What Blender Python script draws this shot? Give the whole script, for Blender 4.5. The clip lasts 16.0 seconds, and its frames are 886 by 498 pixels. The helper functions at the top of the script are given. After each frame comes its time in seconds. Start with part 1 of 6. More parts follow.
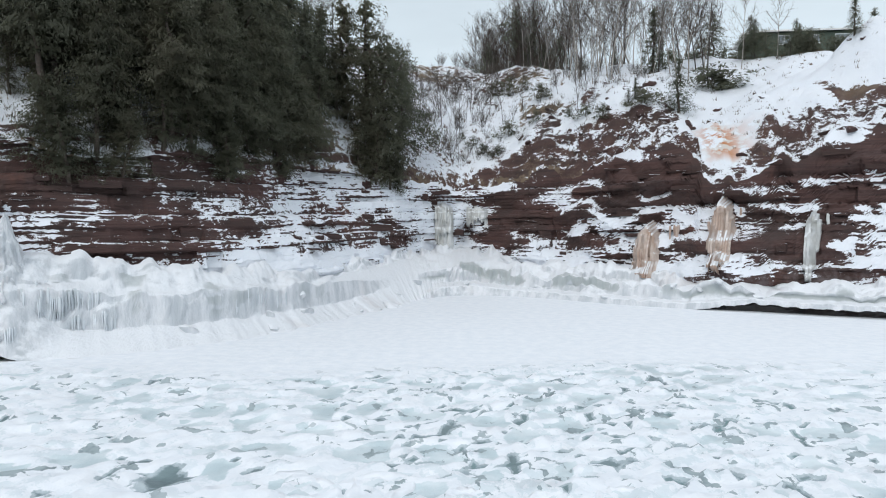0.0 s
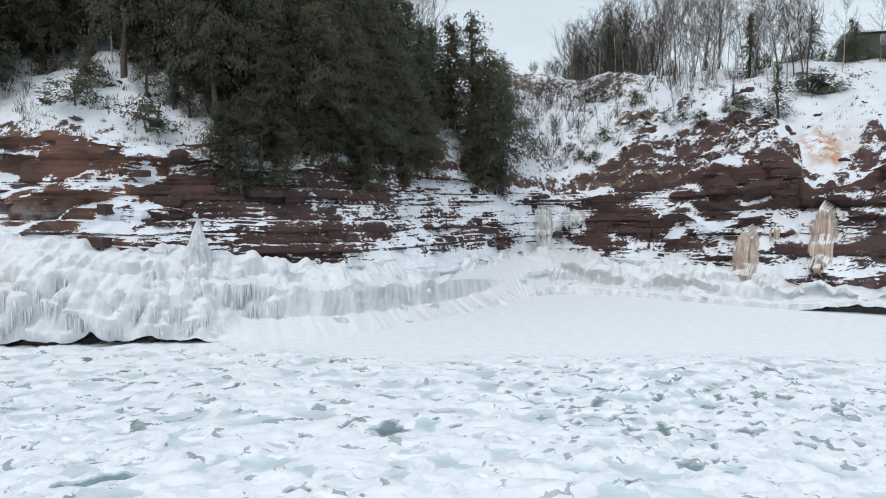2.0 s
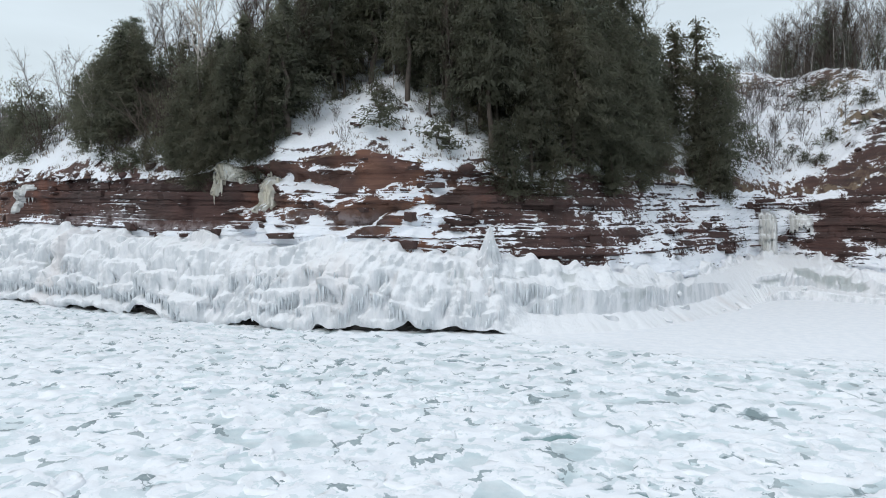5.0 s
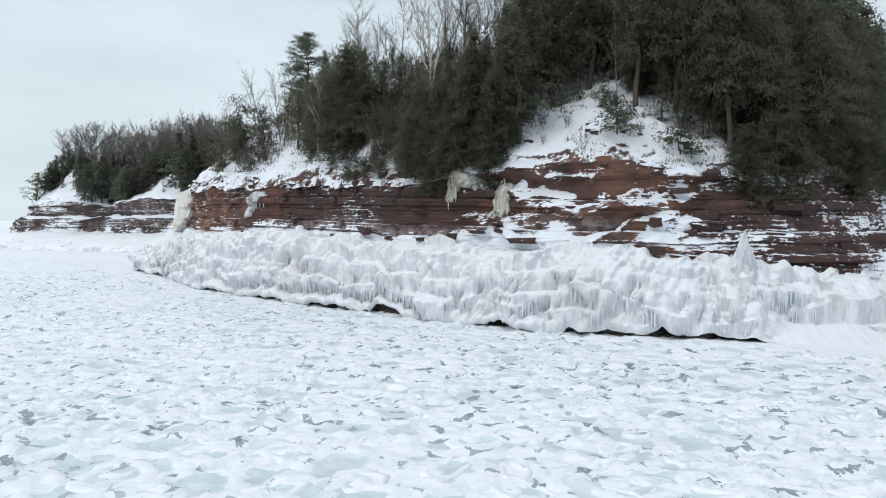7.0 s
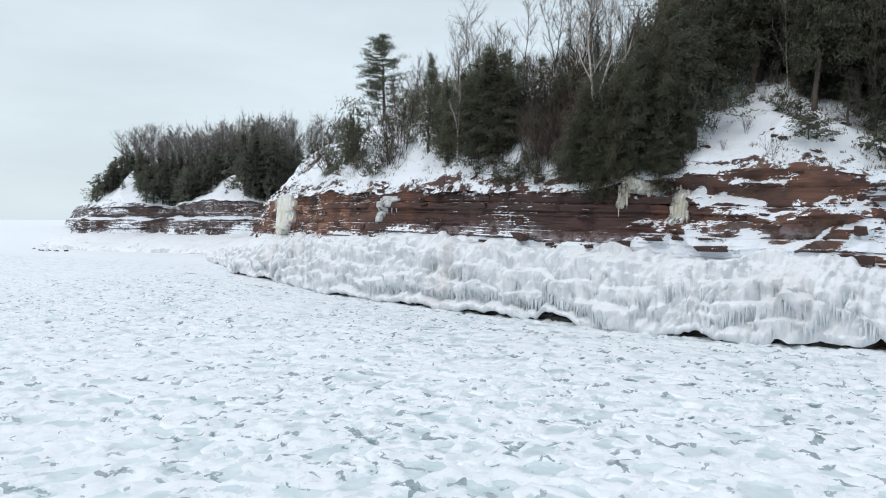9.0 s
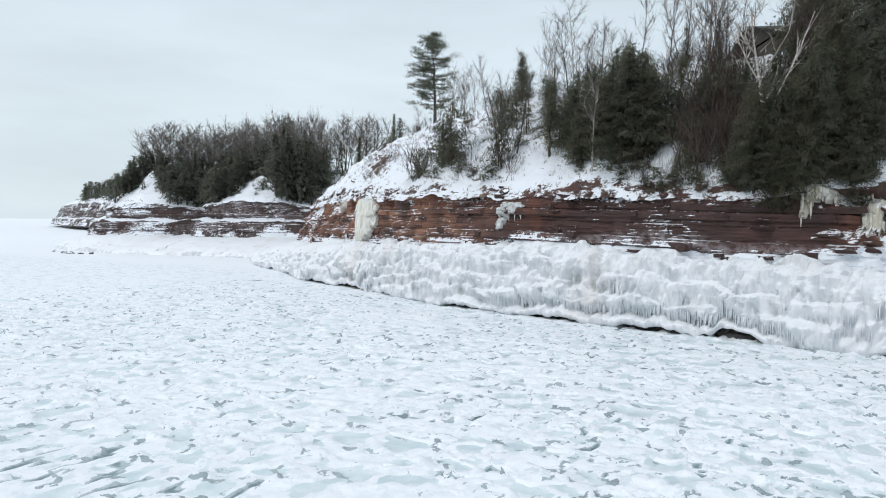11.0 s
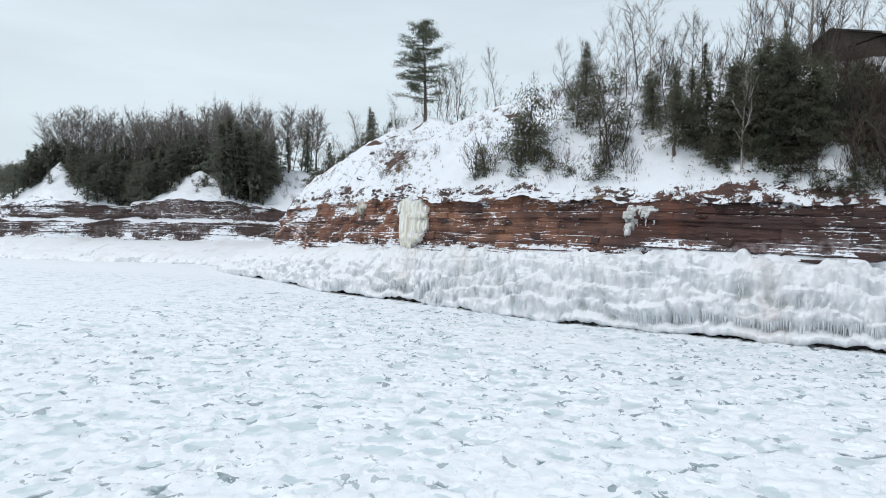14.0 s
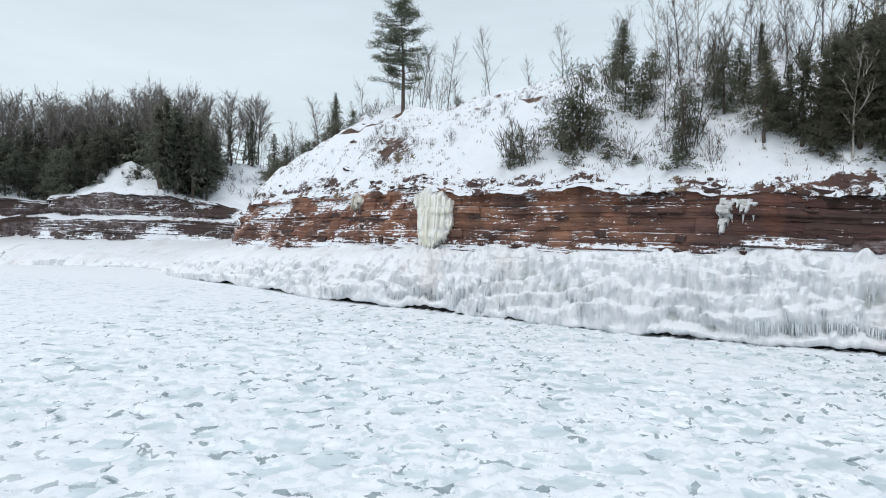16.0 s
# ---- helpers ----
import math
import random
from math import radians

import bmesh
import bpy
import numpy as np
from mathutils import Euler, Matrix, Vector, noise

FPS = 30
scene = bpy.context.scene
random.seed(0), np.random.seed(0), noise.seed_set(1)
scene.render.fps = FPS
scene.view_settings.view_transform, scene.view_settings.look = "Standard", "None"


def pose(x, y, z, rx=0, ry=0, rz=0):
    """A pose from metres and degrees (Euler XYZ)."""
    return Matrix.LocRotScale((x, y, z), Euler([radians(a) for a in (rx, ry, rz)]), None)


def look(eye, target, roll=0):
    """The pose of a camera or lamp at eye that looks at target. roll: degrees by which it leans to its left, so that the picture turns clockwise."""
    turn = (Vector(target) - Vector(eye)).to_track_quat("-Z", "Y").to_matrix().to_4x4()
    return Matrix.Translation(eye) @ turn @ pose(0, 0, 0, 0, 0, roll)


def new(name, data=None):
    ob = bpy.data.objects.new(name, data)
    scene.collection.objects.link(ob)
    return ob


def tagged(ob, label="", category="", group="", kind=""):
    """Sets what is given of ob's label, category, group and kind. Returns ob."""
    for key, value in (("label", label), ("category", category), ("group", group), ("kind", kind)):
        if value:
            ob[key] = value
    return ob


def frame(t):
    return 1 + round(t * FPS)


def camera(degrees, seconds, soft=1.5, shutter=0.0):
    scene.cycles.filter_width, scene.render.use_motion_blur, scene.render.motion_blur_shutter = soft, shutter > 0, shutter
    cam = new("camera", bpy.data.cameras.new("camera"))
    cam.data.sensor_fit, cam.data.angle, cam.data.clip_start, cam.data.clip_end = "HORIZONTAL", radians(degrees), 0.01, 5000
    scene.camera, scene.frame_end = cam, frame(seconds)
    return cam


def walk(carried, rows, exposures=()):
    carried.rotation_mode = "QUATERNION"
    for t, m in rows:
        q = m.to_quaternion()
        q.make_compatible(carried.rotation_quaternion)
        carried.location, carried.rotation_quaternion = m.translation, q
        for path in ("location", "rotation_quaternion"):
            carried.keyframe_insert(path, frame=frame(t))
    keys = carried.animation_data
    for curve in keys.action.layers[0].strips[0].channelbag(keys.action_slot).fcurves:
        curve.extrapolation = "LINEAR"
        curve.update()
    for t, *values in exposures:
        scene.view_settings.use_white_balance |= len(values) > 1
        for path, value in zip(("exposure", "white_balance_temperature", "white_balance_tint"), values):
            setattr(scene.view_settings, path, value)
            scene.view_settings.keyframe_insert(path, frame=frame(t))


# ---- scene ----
cam = camera(68.2, 16.0, 1.0)
METRES, EYE, TILT, LEAN, TURN = 100.0, 7.0, 0.0, 0.0, 0.0
ROWS = [
    (0.0, 0.0, 0.0, 0.0, -0.01, -2.37, 0.12),
    (0.5, -0.0071, -0.013, 0.001, 1.53, -2.37, 0.13),
    (1.0, -0.0147, -0.0258, 0.0019, 3.1, -2.37, 0.12),
    (1.5, -0.0229, -0.0378, 0.0026, 4.69, -2.38, 0.11),
    (2.0, -0.032, -0.0495, 0.0035, 6.28, -2.38, 0.09),
    (2.5, -0.0419, -0.0609, 0.0045, 7.87, -2.39, 0.05),
    (3.0, -0.0529, -0.0718, 0.0052, 9.54, -2.4, 0.02),
    (5.5, -0.1326, -0.1243, 0.01, 21.1, -2.52, -0.11),
    (6.0, -0.1538, -0.1366, 0.0109, 23.51, -2.51, -0.09),
    (6.5, -0.1767, -0.1504, 0.0119, 25.95, -2.52, -0.1),
    (7.0, -0.2016, -0.1651, 0.0128, 28.18, -2.5, -0.12),
    (7.5, -0.2286, -0.1803, 0.0143, 29.39, -2.52, -0.14),
    (8.0, -0.2579, -0.1949, 0.0155, 29.49, -2.51, -0.17),
    (8.5, -0.2897, -0.2084, 0.0169, 29.51, -2.51, -0.21),
    (9.0, -0.3232, -0.2212, 0.018, 29.51, -2.5, -0.25),
    (9.5, -0.3593, -0.2328, 0.0197, 29.46, -2.48, -0.29),
    (10.0, -0.3974, -0.2432, 0.0214, 29.41, -2.48, -0.33),
    (12.5, -0.6085, -0.2707, 0.0266, 22.7, -2.35, -0.72),
    (13.0, -0.6528, -0.2695, 0.0263, 20.79, -2.29, -0.81),
    (13.5, -0.6972, -0.2656, 0.0255, 18.87, -2.23, -0.88),
    (14.0, -0.7409, -0.258, 0.0243, 16.96, -2.18, -0.96),
    (14.5, -0.7831, -0.2455, 0.0227, 15.03, -2.13, -1.02),
    (15.0, -0.8229, -0.228, 0.0206, 13.11, -2.06, -1.08),
    (15.5, -0.8605, -0.2052, 0.0183, 11.16, -1.98, -1.13),
    (16.0, -0.8955, -0.1778, 0.0161, 9.22, -1.9, -1.22),
]
walk(cam, [(t, pose(0, 0, EYE, TILT, LEAN, TURN) @ pose(METRES * x, METRES * y, METRES * z, 90 + pitch, roll, yaw)) for t, x, y, z, yaw, pitch, roll in ROWS])

# ---- world and light: a bright overcast winter sky ----
SUN_EL, SUN_AZ = 42.0, 200.0
world = bpy.data.worlds.new("overcast_sky")
scene.world = world
world.use_nodes = True
wn, wl = world.node_tree.nodes, world.node_tree.links
wn.clear()


def wnode(kind, **kw):
    n = wn.new(kind)
    for k, v in kw.items():
        n.inputs[k].default_value = v
    return n


w_sky = wn.new("ShaderNodeTexSky")
w_sky.sky_type, w_sky.sun_disc = "NISHITA", False
w_sky.sun_elevation, w_sky.sun_rotation = radians(SUN_EL), radians(SUN_AZ)
w_sky_gain = wn.new("ShaderNodeVectorMath")
w_sky_gain.operation = "SCALE"
w_sky_gain.inputs["Scale"].default_value = 0.10
w_co = wn.new("ShaderNodeTexCoord")
w_sep = wn.new("ShaderNodeSeparateXYZ")
w_ramp = wn.new("ShaderNodeValToRGB")
w_ramp.color_ramp.elements[0].position, w_ramp.color_ramp.elements[0].color = 0.0, (0.75, 0.86, 0.93, 1)
w_ramp.color_ramp.elements[1].position, w_ramp.color_ramp.elements[1].color = 1.0, (1.05, 1.12, 1.22, 1)
e = w_ramp.color_ramp.elements.new(0.16)
e.color = (0.77, 0.875, 0.94, 1)
e = w_ramp.color_ramp.elements.new(0.42)
e.color = (0.72, 0.83, 0.91, 1)
w_map = wn.new("ShaderNodeMapping")
w_map.inputs["Scale"].default_value = (1.6, 1.6, 7.0)
w_noise = wnode("ShaderNodeTexNoise", Scale=1.5, Detail=5.0, Roughness=0.55)
w_cloud = wn.new("ShaderNodeMapRange")
for k, v in (("From Min", 0.35), ("From Max", 0.7), ("To Min", 0.93), ("To Max", 1.06)):
    w_cloud.inputs[k].default_value = v
w_mul = wn.new("ShaderNodeVectorMath")
w_mul.operation = "SCALE"
w_mix = wn.new("ShaderNodeMix")
w_mix.data_type = "RGBA"
w_mix.inputs["Factor"].default_value = 0.9
w_bg = wnode("ShaderNodeBackground", Strength=1.0)
w_out = wn.new("ShaderNodeOutputWorld")
wl.new(w_co.outputs["Generated"], w_sep.inputs[0])
wl.new(w_sep.outputs["Z"], w_ramp.inputs["Fac"])
wl.new(w_co.outputs["Generated"], w_map.inputs["Vector"])
wl.new(w_map.outputs[0], w_noise.inputs["Vector"])
wl.new(w_noise.outputs["Fac"], w_cloud.inputs["Value"])
wl.new(w_ramp.outputs["Color"], w_mul.inputs[0])
wl.new(w_cloud.outputs[0], w_mul.inputs["Scale"])
wl.new(w_sky.outputs[0], w_sky_gain.inputs[0])
wl.new(w_sky_gain.outputs[0], w_mix.inputs["A"])
wl.new(w_mul.outputs[0], w_mix.inputs["B"])
wl.new(w_mix.outputs["Result"], w_bg.inputs["Color"])
wl.new(w_bg.outputs[0], w_out.inputs[0])

sun_data = bpy.data.lights.new("sun", "SUN")
sun_data.energy, sun_data.angle, sun_data.color = 1.0, radians(25), (1.0, 0.97, 0.93)
sun = new("sun", sun_data)
_az, _el = radians(SUN_AZ), radians(SUN_EL)
sun.matrix_world = look((math.sin(_az) * math.cos(_el) * 50, math.cos(_az) * math.cos(_el) * 50, math.sin(_el) * 50), (0, 0, 0))
scene.view_settings.exposure = 0.0

# ---- small arithmetic helpers ----


def hash01(ix, iy, iz=0, salt=0):
    h = (ix.astype(np.int64) * 374761393 + iy.astype(np.int64) * 668265263 + np.asarray(iz).astype(np.int64) * 2147483647 + salt * 974634777) & 0xFFFFFFFF
    h = ((h ^ (h >> 13)) * 1274126177) & 0xFFFFFFFF
    h = ((h ^ (h >> 16)) * 2246822519) & 0xFFFFFFFF
    return ((h ^ (h >> 15)) & 0xFFFFFF) / float(0x1000000)


def vnoise(x, y, salt=0):
    """Smooth value noise, 0 to 1."""
    x, y = np.broadcast_arrays(np.asarray(x, float), np.asarray(y, float))
    ix, iy = np.floor(x), np.floor(y)
    fx, fy = x - ix, y - iy
    fx, fy = fx * fx * (3 - 2 * fx), fy * fy * (3 - 2 * fy)
    a, b = hash01(ix, iy, 0, salt), hash01(ix + 1, iy, 0, salt)
    c, d = hash01(ix, iy + 1, 0, salt), hash01(ix + 1, iy + 1, 0, salt)
    return (a * (1 - fx) + b * fx) * (1 - fy) + (c * (1 - fx) + d * fx) * fy


def fbm(x, y, octaves=4, salt=0):
    total, amp, norm = 0.0, 1.0, 0.0
    for k in range(octaves):
        total = total + amp * vnoise(np.asarray(x) * 2 ** k + 17.3 * k, np.asarray(y) * 2 ** k - 9.1 * k, salt + k)
        norm += amp
        amp *= 0.5
    return total / norm


def fbs(x, y, octaves=4, salt=0):
    """The same with strong contrast, -1 to 1."""
    return np.clip((fbm(x, y, octaves, salt) - 0.5) * 3.4, -1, 1)


def drapes(x, y, salt=0):
    """Hanging folds, like wax that has run down: each cell bulges towards its lower end and breaks off under it."""
    ix, iy = np.floor(x), np.floor(y)
    best = np.zeros(x.shape)
    for dx in (-1, 0, 1):
        for dy in (-1, 0, 1):
            cx, cy = ix + dx, iy + dy
            px = cx + 0.5 + 0.9 * (hash01(cx, cy, 0, salt) - 0.5)
            py = cy + 0.9 * (hash01(cx, cy, 1, salt) - 0.5)
            size = 0.5 + 0.7 * hash01(cx, cy, 2, salt)
            a, b = (x - px) / (0.62 * size), (y - py) / (1.15 * size)
            body = np.clip(1 - a * a, 0, 1) ** 0.5 * np.clip(1 - b, 0, 1) * step01(-0.16, 0.05, b)
            best = np.maximum(best, body * (0.6 + 0.5 * size))
    return best


def worley(x, y, salt=0, jitter=0.9):
    """Distance to the nearest and second nearest seed, and the nearest seed's number."""
    ix, iy = np.floor(x), np.floor(y)
    f1, f2, ident = np.full(x.shape, 9.0), np.full(x.shape, 9.0), np.zeros(x.shape)
    for dx in (-1, 0, 1):
        for dy in (-1, 0, 1):
            cx, cy = ix + dx, iy + dy
            px = cx + 0.5 + jitter * (hash01(cx, cy, 0, salt) - 0.5)
            py = cy + 0.5 + jitter * (hash01(cx, cy, 1, salt) - 0.5)
            d = np.hypot(x - px, y - py)
            near = d < f1
            f2 = np.where(near, f1, np.minimum(f2, d))
            ident = np.where(near, hash01(cx, cy, 2, salt), ident)
            f1 = np.where(near, d, f1)
    return f1, f2, ident


def step01(a, b, x):
    t = np.clip((np.asarray(x, float) - a) / (b - a), 0, 1)
    return t * t * (3 - 2 * t)


def spline(values, s):
    """Catmull-Rom through the values at 0, 1, 2 ..."""
    v, s = np.asarray(values, float), np.asarray(s, float)
    n = len(v)
    i = np.clip(np.floor(s).astype(int), 0, n - 2)
    f = s - i
    if v.ndim > 1:
        f = f[..., None]
    p0, p1, p2, p3 = v[np.clip(i - 1, 0, n - 1)], v[i], v[i + 1], v[np.clip(i + 2, 0, n - 1)]
    return 0.5 * (2 * p1 + (p2 - p0) * f + (2 * p0 - 5 * p1 + 4 * p2 - p3) * f * f + (3 * p1 - p0 - 3 * p2 + p3) * f ** 3)


# ---- materials ----


def material(name, build):
    m = bpy.data.materials.new(name)
    m.use_nodes = True
    nt = m.node_tree
    build(nt, nt.nodes["Principled BSDF"])
    return m


def nd(nt, kind, **kw):
    n = nt.nodes.new(kind)
    for k, v in kw.items():
        n.inputs[k.replace("_", " ")].default_value = v
    return n


def noise_of(nt, scale, detail=4.0, rough=0.55, stretch=(1, 1, 1)):
    co = nd(nt, "ShaderNodeTexCoord")
    mp = nd(nt, "ShaderNodeMapping", Scale=stretch)
    n = nd(nt, "ShaderNodeTexNoise", Scale=scale, Detail=detail, Roughness=rough)
    nt.links.new(co.outputs["Object"], mp.inputs["Vector"])
    nt.links.new(mp.outputs[0], n.inputs["Vector"])
    return n.outputs["Fac"]


def remap(nt, value, a, b, lo=0.0, hi=1.0, smooth=True):
    r = nd(nt, "ShaderNodeMapRange", From_Min=a, From_Max=b, To_Min=lo, To_Max=hi)
    r.interpolation_type = "SMOOTHSTEP" if smooth else "LINEAR"
    nt.links.new(value, r.inputs["Value"])
    return r.outputs[0]


def calc(nt, op, a, b):
    n = nt.nodes.new("ShaderNodeMath")
    n.operation = op
    for k, v in enumerate((a, b)):
        if isinstance(v, (int, float)):
            n.inputs[k].default_value = v
        else:
            nt.links.new(v, n.inputs[k])
    return n.outputs[0]


def ramp(nt, value, stops):
    r = nt.nodes.new("ShaderNodeValToRGB")
    els = r.color_ramp.elements
    while len(els) < len(stops):
        els.new(0.5)
    for el, (p, c) in zip(els, stops):
        el.position, el.color = p, (*c, 1)
    nt.links.new(value, r.inputs["Fac"])
    return r.outputs["Color"]


def mix(nt, fac, a, b):
    n = nt.nodes.new("ShaderNodeMix")
    n.data_type = "RGBA"
    for key, v in (("Factor", fac), ("A", a), ("B", b)):
        if isinstance(v, (int, float)):
            n.inputs[key].default_value = v
        elif isinstance(v, tuple):
            n.inputs[key].default_value = (*v, 1)
        else:
            nt.links.new(v, n.inputs[key])
    return n.outputs["Result"]


def relief(nt, bsdf, value, strength, distance):
    b = nd(nt, "ShaderNodeBump", Strength=strength, Distance=distance)
    nt.links.new(value, b.inputs["Height"])
    nt.links.new(b.outputs[0], bsdf.inputs["Normal"])


def attribute(nt, name):
    a = nt.nodes.new("ShaderNodeAttribute")
    a.attribute_name = name
    return a.outputs["Fac"]


def up_facing(nt):
    g = nt.nodes.new("ShaderNodeNewGeometry")
    s = nt.nodes.new("ShaderNodeSeparateXYZ")
    nt.links.new(g.outputs["Normal"], s.inputs[0])
    return s.outputs["Z"]


SNOW = (0.80, 0.83, 0.88)


def rock_colour(nt):
    """Thin-bedded red sandstone: bands of brown, brick and pale buff."""
    bands = noise_of(nt, 1.0, 5.0, 0.7, (0.05, 0.05, 1.9))
    col = ramp(nt, bands, [(0.28, (0.032, 0.018, 0.016)), (0.42, (0.057, 0.029, 0.026)), (0.52, (0.082, 0.041, 0.035)), (0.62, (0.052, 0.026, 0.023)), (0.76, (0.145, 0.082, 0.065))])
    blotch = noise_of(nt, 0.16, 6.0, 0.62, (1, 1, 1.6))
    col = mix(nt, remap(nt, blotch, 0.42, 0.62), col, mix(nt, 0.6, col, (0.032, 0.022, 0.019)))
    rust = noise_of(nt, 0.12, 5.0, 0.65, (1, 1, 0.4))
    col = mix(nt, remap(nt, rust, 0.57, 0.72, 0, 0.4), col, (0.25, 0.085, 0.042))
    # paler orange beds towards the west
    tan = mix(nt, remap(nt, bands, 0.35, 0.65), (0.17, 0.070, 0.042), (0.38, 0.185, 0.108))
    # greyer, darker beds on the far headlands
    col = mix(nt, remap(nt, attribute(nt, "warm"), -1.0, 0.0, 0.65, 0.0, False), col, (0.050, 0.037, 0.034))
    return mix(nt, calc(nt, "MULTIPLY", remap(nt, attribute(nt, "warm"), 0.0, 1.0, 0.0, 1.0, False), remap(nt, noise_of(nt, 0.2, 5.0, 0.6), 0.38, 0.60, 0.12, 0.72)), col, tan)


def build_rock(nt, bsdf):
    col = rock_colour(nt)
    up = up_facing(nt)
    patch = noise_of(nt, 0.34, 8.0, 0.68, (1, 1, 1.1))
    fine = noise_of(nt, 1.9, 9.0, 0.80)
    lay = calc(nt, "ADD", calc(nt, "MULTIPLY", up, 0.62), calc(nt, "MULTIPLY", calc(nt, "SUBTRACT", patch, 0.5), 2.5))
    lay = calc(nt, "ADD", lay, calc(nt, "MULTIPLY", calc(nt, "SUBTRACT", fine, 0.5), 2.6))
    lay = calc(nt, "ADD", lay, attribute(nt, "drift"))
    snow = remap(nt, lay, 0.62, 0.69)
    # hoar frost greys the lower beds
    frost = calc(nt, "MULTIPLY", attribute(nt, "frost"), remap(nt, noise_of(nt, 1.2, 6.0, 0.7), 0.40, 0.62))
    col = mix(nt, frost, col, (0.27, 0.235, 0.24))
    nt.links.new(mix(nt, snow, col, SNOW), bsdf.inputs["Base Color"])
    nt.links.new(remap(nt, snow, 0, 1, 0.85, 0.6), bsdf.inputs["Roughness"])
    relief(nt, bsdf, noise_of(nt, 2.2, 7.0, 0.7, (0.5, 0.5, 3.0)), 0.9, 0.12)


def build_hill(nt, bsdf):
    up = up_facing(nt)
    patch = noise_of(nt, 0.30, 7.0, 0.68)
    fine = noise_of(nt, 1.6, 7.0, 0.75)
    bare = calc(nt, "ADD", attribute(nt, "bare"), calc(nt, "MULTIPLY", calc(nt, "SUBTRACT", patch, 0.5), 1.1))
    bare = calc(nt, "ADD", bare, calc(nt, "MULTIPLY", calc(nt, "SUBTRACT", fine, 0.5), 2.1))
    bare = calc(nt, "SUBTRACT", bare, calc(nt, "MULTIPLY", calc(nt, "SUBTRACT", up, 0.75), 0.9))
    soil = ramp(nt, noise_of(nt, 0.8, 5.0, 0.6), [(0.3, (0.03, 0.022, 0.019)), (0.5, (0.085, 0.042, 0.031)), (0.7, (0.14, 0.095, 0.07))])
    grass = mix(nt, remap(nt, noise_of(nt, 0.07, 3.0), 0.45, 0.6), soil, (0.17, 0.125, 0.08))
    rock = calc(nt, "ADD", calc(nt, "MULTIPLY", attribute(nt, "rocky"), 1.0), calc(nt, "MULTIPLY", calc(nt, "SUBTRACT", 0.80, up), 1.3))
    rock = calc(nt, "ADD", rock, calc(nt, "MULTIPLY", calc(nt, "SUBTRACT", noise_of(nt, 0.42, 8.0, 0.72), 0.5), 3.6))
    rock = calc(nt, "ADD", rock, calc(nt, "MULTIPLY", calc(nt, "SUBTRACT", noise_of(nt, 1.5, 9.0, 0.80, (1, 1, 1.8)), 0.5), 4.2))
    rock = calc(nt, "MULTIPLY", remap(nt, rock, 1.00, 1.08), remap(nt, attribute(nt, "rocky"), 0.02, 0.25))
    f = remap(nt, bare, 0.46, 0.56)
    tone = mix(nt, noise_of(nt, 0.5, 5.0), (0.76, 0.80, 0.86), (0.86, 0.88, 0.915))
    col = mix(nt, f, tone, grass)
    col = mix(nt, rock, col, mix(nt, 0.25, rock_colour(nt), soil))
    # seep ice stained by iron in the gully
    seep = calc(nt, "MULTIPLY", attribute(nt, "seep"), remap(nt, noise_of(nt, 0.45, 6.0, 0.65), 0.43, 0.49))
    col = mix(nt, seep, col, mix(nt, remap(nt, noise_of(nt, 0.9, 4.0), 0.44, 0.56), (0.64, 0.58, 0.53), (0.52, 0.22, 0.09)))
    nt.links.new(col, bsdf.inputs["Base Color"])
    bsdf.inputs["Roughness"].default_value = 0.75
    relief(nt, bsdf, noise_of(nt, 1.1, 7.0, 0.7), 0.9, 0.4)


def build_shelf_ice(nt, bsdf):
    streak = noise_of(nt, 1.1, 6.0, 0.65, (1, 1, 0.22))
    stain = noise_of(nt, 0.13, 4.0, 0.6, (1, 1, 0.3))
    col = mix(nt, remap(nt, streak, 0.36, 0.64), (0.765, 0.775, 0.80), (0.545, 0.575, 0.605))
    up = up_facing(nt)
    dusted = calc(nt, "ADD", up, calc(nt, "MULTIPLY", calc(nt, "SUBTRACT", noise_of(nt, 1.5, 6.0, 0.7), 0.5), 0.9))
    col = mix(nt, remap(nt, dusted, 0.34, 0.70), col, (0.84, 0.86, 0.89))
    col = mix(nt, remap(nt, stain, 0.55, 0.72, 0, 0.30), col, (0.60, 0.50, 0.46))
    # shade in hollows and undercuts put into the colour, plus grey ice patches
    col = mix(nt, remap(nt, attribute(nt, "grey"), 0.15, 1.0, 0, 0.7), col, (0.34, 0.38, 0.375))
    nt.links.new(col, bsdf.inputs["Base Color"])
    bsdf.inputs["Roughness"].default_value = 0.4
    relief(nt, bsdf, noise_of(nt, 2.2, 7.0, 0.72, (1, 1, 0.4)), 0.9, 0.20)


